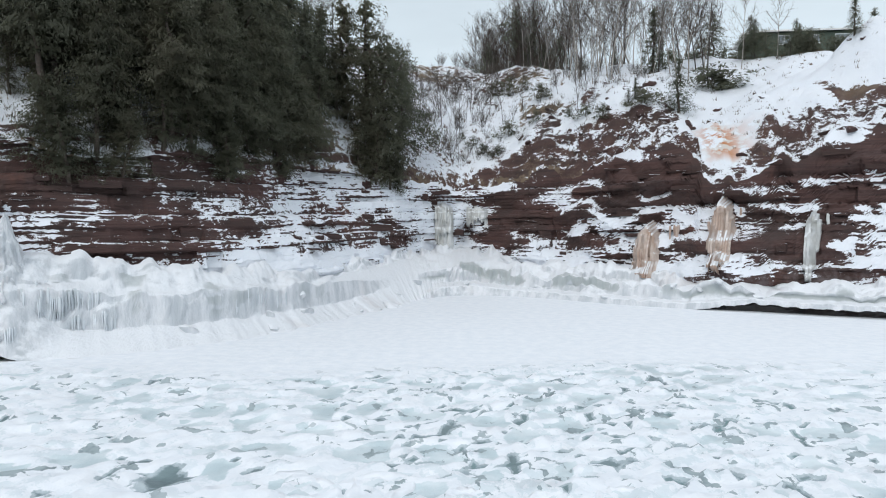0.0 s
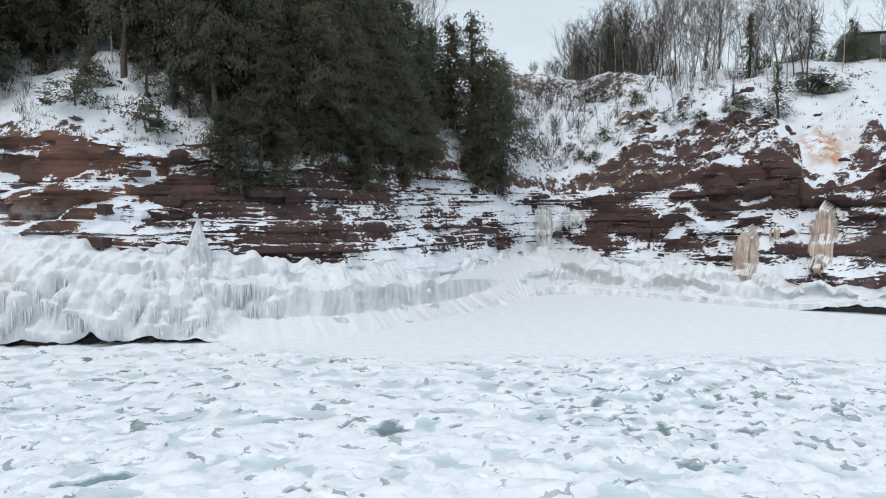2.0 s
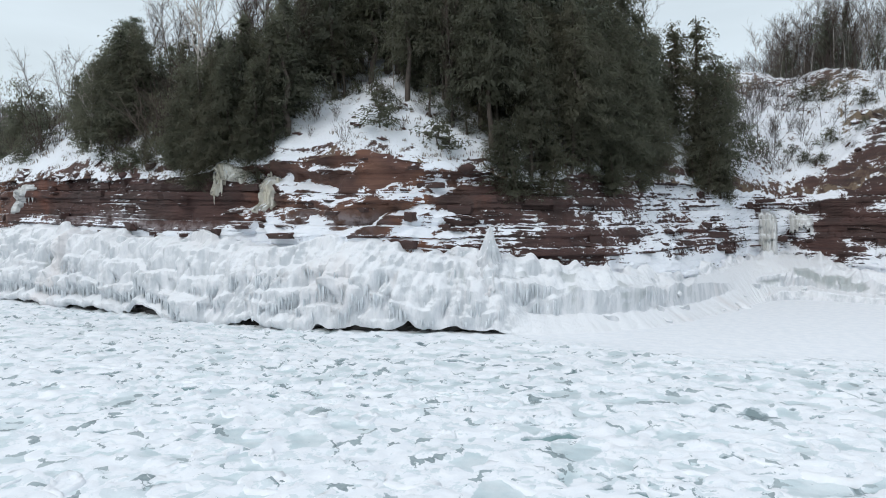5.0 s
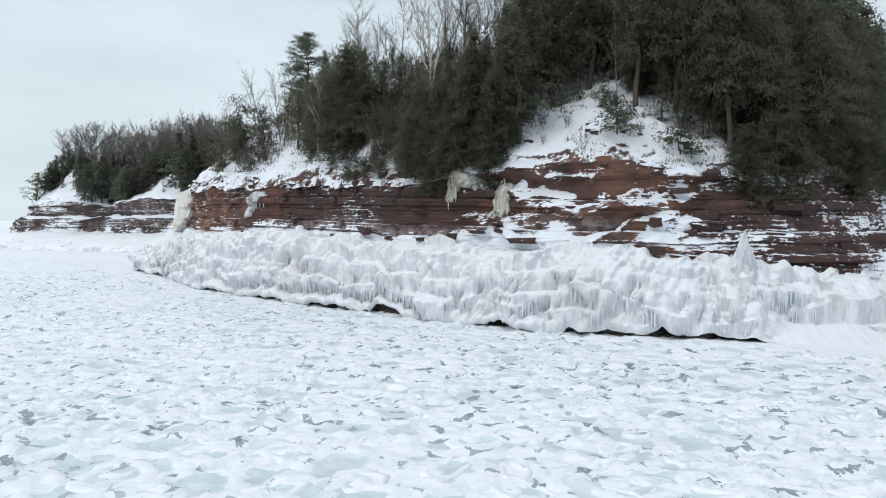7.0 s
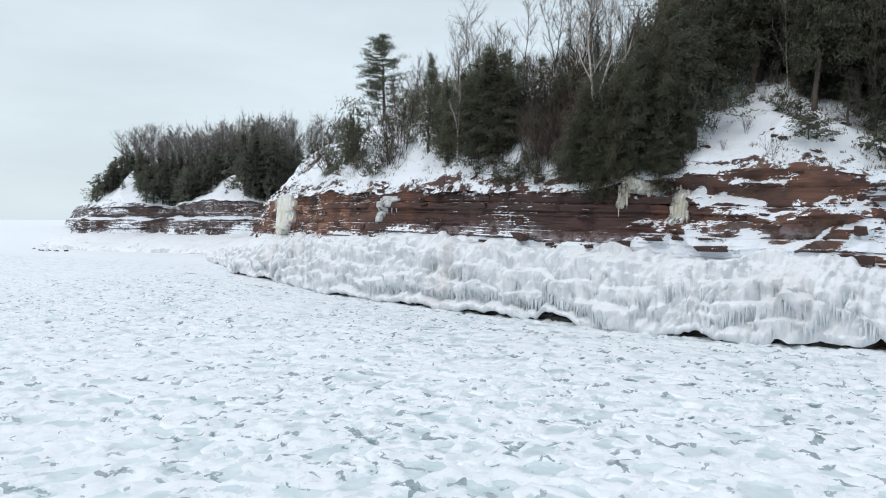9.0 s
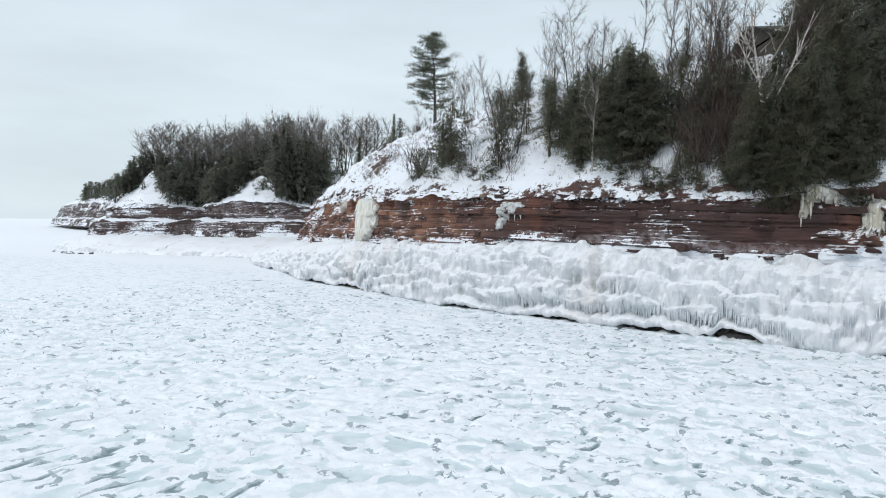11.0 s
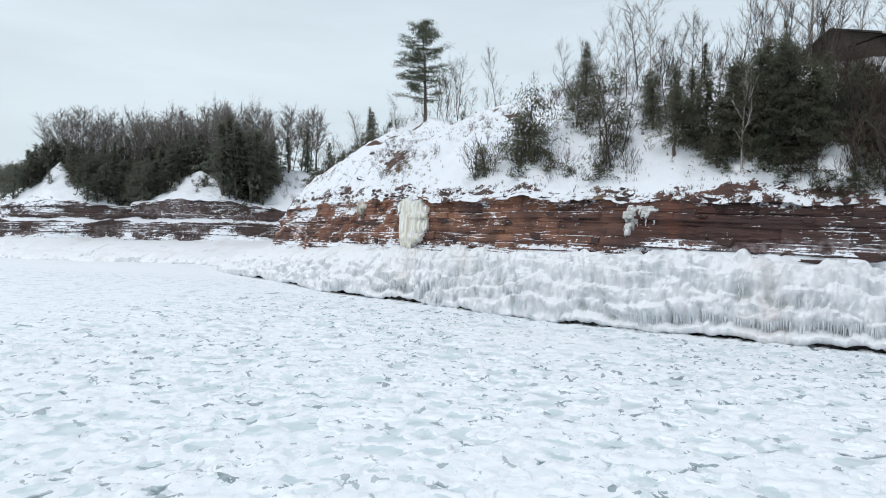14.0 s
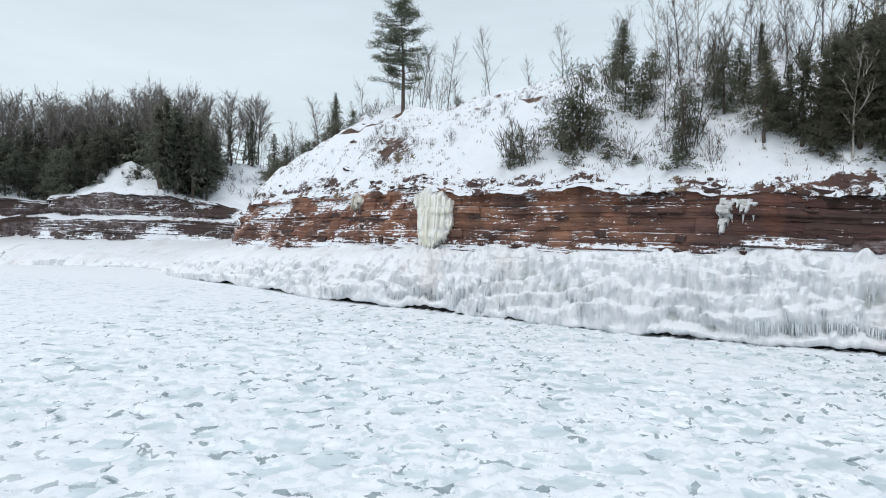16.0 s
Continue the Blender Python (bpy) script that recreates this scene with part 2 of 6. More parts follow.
def build_pack(nt, bsdf):
    fine = noise_of(nt, 1.6, 6.0, 0.6)
    ragged = noise_of(nt, 3.0, 7.0, 0.75)
    jag = calc(nt, "MULTIPLY", calc(nt, "SUBTRACT", ragged, 0.5), 0.9)
    big = noise_of(nt, 0.05, 4.0, 0.6)
    snow = mix(nt, remap(nt, fine, 0.3, 0.7), (0.775, 0.81, 0.852), (0.855, 0.876, 0.903))
    grey = mix(nt, remap(nt, noise_of(nt, 0.9, 4.0), 0.35, 0.65), (0.54, 0.64, 0.67), (0.68, 0.75, 0.775))
    water = mix(nt, remap(nt, big, 0.45, 0.6), (0.18, 0.235, 0.25), (0.17, 0.275, 0.28))
    bare = remap(nt, calc(nt, "ADD", attribute(nt, "bare"), jag), 0.44, 0.58)
    open_ = remap(nt, calc(nt, "ADD", attribute(nt, "open"), jag), 0.40, 0.52)
    slushy = calc(nt, "MULTIPLY", remap(nt, noise_of(nt, 1.15, 6.0, 0.70), 0.515, 0.56, 0, 0.6), remap(nt, big, 0.40, 0.62, 0.4, 1.0))
    snow = mix(nt, calc(nt, "MULTIPLY", slushy, attribute(nt, "wet")), snow, (0.54, 0.635, 0.668))
    col = mix(nt, bare, snow, grey)
    slush = mix(nt, remap(nt, fine, 0.35, 0.65), (0.36, 0.43, 0.46), (0.50, 0.57, 0.60))
    deep = remap(nt, calc(nt, "ADD", attribute(nt, "open"), jag), 0.62, 0.82)
    col = mix(nt, open_, col, mix(nt, deep, slush, water))
    # hairline cracks between the lumps
    co, warp = nd(nt, "ShaderNodeTexCoord"), nd(nt, "ShaderNodeTexNoise", Scale=1.1, Detail=5.0, Roughness=0.65)
    bent = nt.nodes.new("ShaderNodeVectorMath")
    bent.operation = "MULTIPLY_ADD"
    bent.inputs[1].default_value = (1.5, 1.5, 0.0)
    nt.links.new(co.outputs["Object"], warp.inputs["Vector"])
    nt.links.new(warp.outputs["Color"], bent.inputs[0])
    nt.links.new(co.outputs["Object"], bent.inputs[2])
    cell = nt.nodes.new("ShaderNodeTexVoronoi")
    cell.feature = "DISTANCE_TO_EDGE"
    cell.voronoi_dimensions = "2D"
    cell.inputs["Scale"].default_value = 0.62
    nt.links.new(bent.outputs[0], cell.inputs["Vector"])
    wide = calc(nt, "MULTIPLY", remap(nt, noise_of(nt, 0.8, 3.0, 0.6), 0.53, 0.66), 0.12)
    crack = calc(nt, "LESS_THAN", cell.outputs["Distance"], wide)
    crack = calc(nt, "MULTIPLY", calc(nt, "MULTIPLY", crack, attribute(nt, "wet")), remap(nt, big, 0.36, 0.56, 0.55, 0.95))
    col = mix(nt, crack, col, mix(nt, remap(nt, fine, 0.35, 0.65), (0.13, 0.175, 0.185), (0.32, 0.39, 0.41)))
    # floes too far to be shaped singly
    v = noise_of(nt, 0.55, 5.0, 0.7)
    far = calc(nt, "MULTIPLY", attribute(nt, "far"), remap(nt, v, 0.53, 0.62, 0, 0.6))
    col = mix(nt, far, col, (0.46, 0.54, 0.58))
    nt.links.new(col, bsdf.inputs["Base Color"])
    rough = mix(nt, bare, (0.7, 0.7, 0.7), (0.3, 0.3, 0.3))
    nt.links.new(mix(nt, open_, rough, (0.2, 0.2, 0.2)), bsdf.inputs["Roughness"])
    relief(nt, bsdf, calc(nt, "ADD", fine, calc(nt, "MULTIPLY", ragged, 0.4)), 0.35, 0.13)


def simple(base, alt, scale, rough, bump=0.4, dist=0.02, stretch=(1, 1, 1)):
    def build(nt, bsdf):
        n = noise_of(nt, scale, 5.0, 0.6, stretch)
        nt.links.new(mix(nt, remap(nt, n, 0.3, 0.7), base, alt), bsdf.inputs["Base Color"])
        bsdf.inputs["Roughness"].default_value = rough
        relief(nt, bsdf, n, bump, dist)
    return build


def leafy(a, b, winter=(0.105, 0.087, 0.055)):
    def build(nt, bsdf):
        g = nt.nodes.new("ShaderNodeNewGeometry")
        o = nt.nodes.new("ShaderNodeObjectInfo")
        col = mix(nt, g.outputs["Random Per Island"], a, b)
        col = mix(nt, remap(nt, o.outputs["Random"], 0.35, 1.0, 0, 0.55), col, winter)
        nt.links.new(col, bsdf.inputs["Base Color"])
        bsdf.inputs["Roughness"].default_value = 0.75
        # needles let some light through
        glow = nt.nodes.new("ShaderNodeBsdfTranslucent")
        nt.links.new(mix(nt, 0.55, col, (0.30, 0.315, 0.225)), glow.inputs["Color"])
        both = nt.nodes.new("ShaderNodeMixShader")
        both.inputs[0].default_value = 0.5
        nt.links.new(bsdf.outputs[0], both.inputs[1])
        nt.links.new(glow.outputs[0], both.inputs[2])
        nt.links.new(both.outputs[0], nt.nodes["Material Output"].inputs["Surface"])
    return build


def frozen(base, alt):
    def build(nt, bsdf):
        n = noise_of(nt, 1.3, 5.0, 0.6, (1, 1, 0.18))
        col = mix(nt, remap(nt, n, 0.35, 0.65), base, alt)
        up = up_facing(nt)
        col = mix(nt, remap(nt, up, 0.45, 0.75), col, (0.80, 0.82, 0.84))
        nt.links.new(col, bsdf.inputs["Base Color"])
        bsdf.inputs["Roughness"].default_value = 0.3
        relief(nt, bsdf, n, 0.6, 0.08)
    return build


M_ROCK = material("red_sandstone", build_rock)
M_HILL = material("snowy_hillside", build_hill)
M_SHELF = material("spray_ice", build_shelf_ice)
M_PACK = material("pack_ice", build_pack)
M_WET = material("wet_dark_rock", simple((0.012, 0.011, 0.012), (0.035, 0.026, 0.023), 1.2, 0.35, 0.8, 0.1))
M_BARK = material("conifer_bark", simple((0.05, 0.04, 0.034), (0.11, 0.085, 0.07), 6.0, 0.9))
M_BIRCH = material("birch_bark", simple((0.50, 0.47, 0.43), (0.22, 0.19, 0.17), 3.0, 0.8, 0.3, 0.02, (1, 1, 2.5)))
M_GREYBARK = material("grey_bark", simple((0.055, 0.047, 0.042), (0.10, 0.087, 0.078), 4.0, 0.9))
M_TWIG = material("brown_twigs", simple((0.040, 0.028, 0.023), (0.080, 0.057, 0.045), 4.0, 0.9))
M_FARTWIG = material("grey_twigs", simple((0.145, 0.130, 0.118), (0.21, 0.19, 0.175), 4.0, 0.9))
M_CEDAR = material("cedar_foliage", leafy((0.058, 0.062, 0.042), (0.078, 0.081, 0.055)))
M_SPRUCE = material("spruce_foliage", leafy((0.054, 0.063, 0.047), (0.075, 0.082, 0.060)))
# distance haze is mixed into this foliage colour, paler and bluer than near trees
M_HAZED_GREEN = material("hazed_far_foliage", leafy((0.070, 0.082, 0.068), (0.100, 0.112, 0.090), (0.10, 0.095, 0.075)))
M_PINE = material("pine_foliage", leafy((0.035, 0.052, 0.040), (0.070, 0.092, 0.068), (0.06, 0.07, 0.045)))

M_ICE_CREAM = material("cream_ice", frozen((0.77, 0.75, 0.64), (0.86, 0.86, 0.83)))
M_ICE_DULL = material("yellowed_ice", frozen((0.46, 0.42, 0.33), (0.66, 0.64, 0.58)))
M_ICE_BUFF = material("buff_ice", frozen((0.42, 0.30, 0.235), (0.58, 0.48, 0.42)))
M_ICE_GREY = material("grey_ice", frozen((0.50, 0.50, 0.48), (0.70, 0.71, 0.71)))
M_ICICLE = material("white_icicle", frozen((0.56, 0.60, 0.63), (0.76, 0.79, 0.82)))
M_TUFT = material("dead_grass", simple((0.07, 0.045, 0.03), (0.20, 0.145, 0.09), 2.0, 0.9))
M_BROWN = material("brown_siding", simple((0.045, 0.036, 0.028), (0.065, 0.052, 0.04), 1.2, 0.85, 0.2, 0.01, (1, 1, 8)))
M_SIDING = material("green_siding", simple((0.055, 0.075, 0.055), (0.075, 0.095, 0.07), 1.2, 0.8, 0.2, 0.01, (1, 1, 8)))
M_ROOF = material("dark_shingle", simple((0.035, 0.034, 0.033), (0.06, 0.057, 0.052), 2.0, 0.9, 0.3, 0.02, (1, 1, 6)))
M_TRIM = material("white_trim", simple((0.62, 0.62, 0.60), (0.72, 0.72, 0.70), 1.0, 0.6))
M_PANE = material("window_glass", simple((0.20, 0.23, 0.25), (0.28, 0.31, 0.33), 0.5, 0.08, 0.0))

# ---- mesh helpers ----


def mesh_of(name, verts, faces, mat, smooth=True):
    me = bpy.data.meshes.new(name)
    me.from_pydata(np.asarray(verts).tolist(), [], faces if isinstance(faces, list) else faces.tolist())
    me.materials.append(mat)
    me.polygons.foreach_set("use_smooth", [smooth] * len(me.polygons))
    me.update()
    return me


def grid_faces(n, m, flip=False):
    """Quads of a grid of n columns and m rows, numbered column by column."""
    i, j = np.meshgrid(np.arange(n - 1), np.arange(m - 1), indexing="ij")
    a = (i * m + j).ravel()
    q = np.stack([a, a + m, a + m + 1, a + 1], 1)
    return q[:, ::-1] if flip else q


def point_value(me, name, values):
    at = me.attributes.new(name, "FLOAT", "POINT")
    at.data.foreach_set("value", np.asarray(values, np.float32).ravel())


def part(name, me, parent, label=""):
    ob = new(name, me)
    ob.parent = parent
    return tagged(ob, label)


# ---- plan of the shore: cliff foot, ice edge, crest of the hill, station by station ----
FOOT = [(120, 20), (70, 36), (45, 45), (28.5, 51.5), (18, 58.5), (11, 66), (4, 73), (-2, 70), (-7, 58), (-11, 48.5), (-15, 41.5), (-20, 37.5), (-26, 34.7), (-33.5, 32.4), (-42, 32.7), (-50, 33.8), (-60, 35.6), (-73, 38.9), (-83, 42.5), (-91, 46), (-101, 52), (-112, 60), (-123, 68.5), (-134, 77), (-142, 85), (-146, 97), (-151, 109), (-160, 113), (-172, 109), (-185, 106), (-195, 105), (-200, 110), (-208, 104), (-219, 101), (-234, 103), (-247, 112), (-262, 150), (-330, 205), (-480, 270), (-600, 322), (-780, 420)]
EDGE = [(112, 14), (64, 31), (41, 41.5), (26.5, 48.5), (15.5, 54.5), (8.5, 60), (3, 62), (-1, 60), (-3.5, 54.5), (-8, 45), (-12.5, 38), (-18, 34), (-26, 31.6), (-35, 29.3), (-43, 29.6), (-52, 31.4), (-61, 32.5), (-75, 36), (-84, 39), (-92, 43), (-101, 47.5), (-115, 54), (-127, 63.5), (-139, 71), (-148, 77), (-154, 84), (-160, 90), (-166, 92), (-176, 91), (-188, 89), (-198, 88), (-205, 87), (-213, 88), (-222, 89), (-240, 93), (-255, 104), (-272, 142), (-336, 197), (-485, 262), (-605, 314), (-790, 410)]
CREST = [(140, 55), (85, 64), (56, 74), (38, 82), (24, 88), (14, 97), (6, 107), (-6, 104), (-16, 90), (-22, 80), (-28, 72), (-32, 66), (-36, 62), (-41, 59), (-46, 57), (-52, 57), (-60, 58), (-72, 62), (-82, 66), (-90, 75), (-102, 83), (-111, 90), (-119, 103), (-131, 108), (-141, 104), (-150, 120), (-160, 150), (-167, 142), (-177, 133), (-190, 132), (-203, 138), (-212, 140), (-219, 132), (-230, 126), (-238, 122), (-246, 130), (-252, 168), (-315, 230), (-455, 325), (-570, 380), (-740, 470)]
SHELF_H = [2.2, 2.2, 2.2, 2.2, 2.4, 2.8, 4.1, 4.0, 3.3, 3.7, 4.1, 4.6, 5.6, 6.0, 6.2, 6.5, 6.8, 7.0, 7.0, 6.7, 6.4, 5.8, 5.2, 4.6, 4.6, 4.6, 4.6, 4.6, 4.6, 4.6, 4.6, 4.6, 4.6, 4.6, 4.4, 4.0, 3.0, 3.0, 3.0, 3.0, 3.0]
TOP_H = [15, 16, 16, 15.0, 14.6, 12.2, 11, 11, 12.0, 12.6, 12.2, 11.7, 12.1, 13.0, 12.7, 12, 12, 12.2, 12.8, 12.8, 13, 13, 13, 12.5, 12, 11, 9.5, 12.5, 14, 14.2, 13.5, 12.5, 13.5, 14, 13, 13, 12, 12, 20, 22, 22]
CREST_H = [28, 27, 27, 27, 28, 29.5, 31, 32, 32, 31.5, 31, 30, 29, 28.5, 28, 28, 28, 28, 28, 29.5, 28.5, 28.6, 31.2, 26.5, 20, 16, 22, 23, 23, 23, 23, 23, 23, 22, 19, 22, 22, 22, 34, 36, 36]
LEAN_BACK = [0.5, 0.6, 0.65, 0.6, 0.55, 0.6, 0.35, 0.35, 0.6, 0.65, 0.6, 0.5, 0.42, 0.42, 0.35, 0.22, 0.18, 0.15, 0.12, 0.12, 0.18, 0.3, 0.35, 0.4, 0.4, 0.5, 0.6, 0.4, 0.25, 0.22, 0.2, 0.3, 0.3, 0.3, 0.3, 0.4, 0.5, 0.5, 0.5, 0.5, 0.5]
DRIFT = [0.2, 0.1, 0.08, 0.04, 0.07, 0.18, 0.3, 0.55, 0.62, 0.46, 0.24, 0.14, 0.06, 0.18, 0.14, -0.01, 0.01, 0.0, 0.0, 0.01, 0.04, 0.25, 0.25, 0.25, 0.2, 0.15, 0.3, 0.2, 0.12, 0.12, 0.1, 0.0, 0.1, 0.1, 0.1, 0.1, 0.1, 0.1, 0.1, 0.1, 0.1]
N_ST = len(FOOT)


def columns(step, s0=0.0, s1=N_ST - 1.0):
    """Stations at even steps along the cliff foot, wider apart along the far shore."""
    s = np.linspace(s0, s1, 6000)
    p = spline(FOOT, s)
    run = np.hypot(*np.diff(p, axis=0).T) / (1 + 1.5 * step01(23, 26, s[1:]) + 3 * step01(35, 37, s[1:]) + 1.0 * (1 - step01(1.5, 2.2, s[1:])))
    run = np.concatenate([[0], np.cumsum(run)])
    return np.interp(np.arange(0, run[-1], step), run, s)


def along(s):
    """Metres along the cliff foot."""
    q = np.linspace(0, N_ST - 1, 6000)
    p = spline(FOOT, q)
    run = np.concatenate([[0], np.cumsum(np.hypot(*np.diff(p, axis=0).T))])
    return np.interp(s, q, run)


def outward(s):
    """The level way out of the cliff, to the lake."""
    d = spline(EDGE, s) - spline(FOOT, s)
    return d / np.linalg.norm(d, axis=-1, keepdims=True)


def top_of(s):
    """The cliff's upper edge: plan and height."""
    u = along(s)
    h0, h1 = spline(SHELF_H, s), spline(TOP_H, s) + 0.45 * fbs(u * 0.11, 0 * u, 4, 5) + 0.28 * fbs(u * 0.43, 0 * u, 4, 6)
    h1 = h1 - 4.0 * np.exp(-((s - 3.46 + 0.08 * fbs(u * 0.25, 0 * u, 3, 8)) / 0.36) ** 2)
    h1 = h1 + (1.1 * fbs(u * 0.22, 0 * u + 5, 4, 11) + 0.6 * fbs(u * 0.9, 0 * u, 3, 12)) * (1 - step01(5.2, 6.4, s))
    back = spline(LEAN_BACK, s) * (h1 - h0)
    return spline(FOOT, s) - outward(s) * back[..., None], h1


def rocky(s, v, x, y):
    """How far the slope is broken rock: high up in the east bay, a narrow band along the rest of the edge."""
    reach = 0.05 + 0.36 * (1 - step01(4.7, 5.6, s)) * (1 - np.exp(-((s - 3.45 + 0.35 * v) / 0.46) ** 2)) - 0.03 * step01(11.3, 12, s) * (1 - step01(13.9, 14.6, s)) + 0.05 * step01(20, 21, s) * (1 - step01(24.5, 25.5, s))
    reach = reach * (1 + 1.0 * fbs(x * 0.16, y * 0.16, 4, 28))
    return (1 - step01(0.55, 1.1, v / np.maximum(reach, 0.01))) * step01(0.0, 0.02, v) * (1 - 0.6 * step01(25.5, 26.5, s))


def hill(s, v):
    """A point of the hillside: v is 0 at the cliff's edge and 1 at the crest, then the plateau behind."""
    s, v = np.broadcast_arrays(np.asarray(s, float), np.asarray(v, float))
    p, h = top_of(s)
    k, kz = spline(CREST, s), spline(CREST_H, s)
    vv = np.minimum(v, 1.0)
    xy = p + (k - p) * vv[..., None]
    z = h + (kz - h) * vv ** 0.78
    knob = 5.5 * np.exp(-((s - 2.56) / 0.20) ** 2 - ((v - 0.42) / 0.13) ** 2)
    dome = 4.6 * np.exp(-np.abs((s - 28.75) / 0.46) ** 1.4 - np.abs((v - 0.42) / 0.22) ** 1.5) + 7.0 * np.exp(-np.abs((s - 33.15) / 0.42) ** 1.4 - np.abs((v - 0.50) / 0.26) ** 1.5)
    z = z + knob + dome
    far = np.maximum(v - 1.0, 0)
    gone = k - spline(FOOT, s)
    gone = gone / np.linalg.norm(gone, axis=-1, keepdims=True) * 0.35 + np.array([0.10, 0.93])
    xy = xy + gone * (far * 60.0)[..., None]
    z = z + 3.0 * (1 - np.exp(-far * 2.0)) + far * 0.8
    x, y = xy[..., 0], xy[..., 1]
    # rock ledges break through the snow near the cliff's edge
    bed = z * 0.85 + 0.5 * vnoise(x * 0.2, y * 0.2, 27)
    ledge = (np.floor(bed) + step01(0.45, 1.0, bed - np.floor(bed)) - bed) / 0.85
    crag = rocky(s, v, x, y)
    b1, b2, bid = worley(x * 0.55 + 0.4 * fbs(x * 0.4, y * 0.4, 2, 29), y * 0.55, 33)
    z = z + 0.55 * ledge * crag + (0.9 * (bid - 0.4) * step01(0.05, 0.3, b2 - b1) + 0.35 * fbs(x * 0.9, y * 0.9, 3, 34)) * crag * (1 - 0.6 * step01(6, 8, s))
    lump = fbs(x * 0.12, y * 0.12, 3, 21) * 0.9 + fbs(x * 0.5, y * 0.5, 3, 31) * 0.32
    lump = lump * (1 + 0.7 * step01(19, 20.5, s))
    z = z + lump * step01(0, 0.10, v) * (1 - 0.5 * step01(0.9, 1.3, v))
    return np.stack([x, y, z], -1)


# ---- pack ice on the lake: one sheet to the horizon ----
def graded(lo, hi, step, reach_lo, reach_hi):
    core = np.arange(lo, hi + step, step)
    out = []
    d, st = 0.0, step
    while d < reach_hi:
        st *= 1.18
        d += st
        out.append(core[-1] + d)
    low = []
    d, st = 0.0, step
    while d < reach_lo:
        st *= 1.18
        d += st
        low.append(core[0] - d)
    return np.concatenate([low[::-1], core, out])


def floe_field(x, y):
    """Height of the lake ice, and how far it is bare ice, open water, beyond the shaped floes, or smooth apron."""
    wob_x, wob_y = (fbm(x * 0.6, y * 0.6, 3, 41) - 0.5) * 1.9, (fbm(x * 0.6, y * 0.6, 3, 51) - 0.5) * 1.9
    px, py = x + wob_x, y + wob_y
    f1, f2, ident = worley(px / 1.9, py / 1.9, 3)
    g1, g2, gid = worley((px + 0.3 * wob_y) / 0.62, py / 0.62, 7)
    e, chunk = (f2 - f1) * 1.9, (g2 - g1) * 0.62
    fine = fbm(x * 1.4, y * 1.4, 3, 61)
    loose = fbm(x * 0.11, y * 0.11, 3, 71)
    seam = fbs(x * 0.55, y * 0.55, 2, 75) * 0.6 + fbs(x * 0.09, y * 0.09, 2, 71) * 0.4
    gap = (1 - step01(0.02, 0.19, e + (fine - 0.5) * 0.36)) * step01(-0.08, 0.30, seam)
    gap = np.maximum(gap, (1 - step01(0.02, 0.10, chunk)) * step01(0.54, 0.64, loose) * 0.45)
    sheet = step01(0.42, 0.86, e + (fine - 0.5) * 1.5) * step01(0.26, 0.40, ident) * (0.5 + 0.5 * ident)
    core = step01(-150, -120, x) * (1 - step01(22, 40, x)) * (1 - step01(46, 60, y)) * step01(-30, -12, y)
    apron = step01(29.0, 33.0, y + 4.0 * (fbm(x * 0.1, y * 0.1, 2, 81) - 0.5)) * step01(-30, -18, x)
    apron = np.maximum(apron, step01(60, 74, y))
    keep = core * (1 - apron)
    gap, sheet = gap * keep, sheet * keep
    lumps = step01(0.03, 0.25, chunk) * 0.11 * (0.3 + gid) + 0.20 * (fine - 0.45)
    rim = np.exp(-((e - 0.26) / 0.18) ** 2) * 0.11
    calm = 0.10 * (fbm(x * 0.25, y * 0.25, 3, 91) - 0.5) * np.minimum(1, 60 / np.hypot(x + 50, y).clip(60))
    z = (lumps + rim) * (1 - 0.85 * sheet) * keep - 0.12 * gap + (1 - keep) * calm
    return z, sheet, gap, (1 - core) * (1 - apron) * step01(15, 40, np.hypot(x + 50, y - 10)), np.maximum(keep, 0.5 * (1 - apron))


def pack_ice():
    gx, gy = graded(-116, 14, 0.29, 4200, 4200), graded(-8, 38, 0.23, 4200, 4200)
    x, y = np.meshgrid(gx, gy, indexing="ij")
    z, sheet, gap, far, wet = floe_field(x, y)
    me = mesh_of("pack_ice", np.stack([x, y, z], -1).reshape(-1, 3), grid_faces(len(gx), len(gy)), M_PACK)
    point_value(me, "bare", sheet)
    point_value(me, "open", gap)
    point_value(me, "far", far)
    point_value(me, "wet", wet)
    return tagged(new("lake_ice", me), "frozen lake of white pancake floes with grey gaps", "pack ice", kind="structure")


lake_ice = pack_ice()


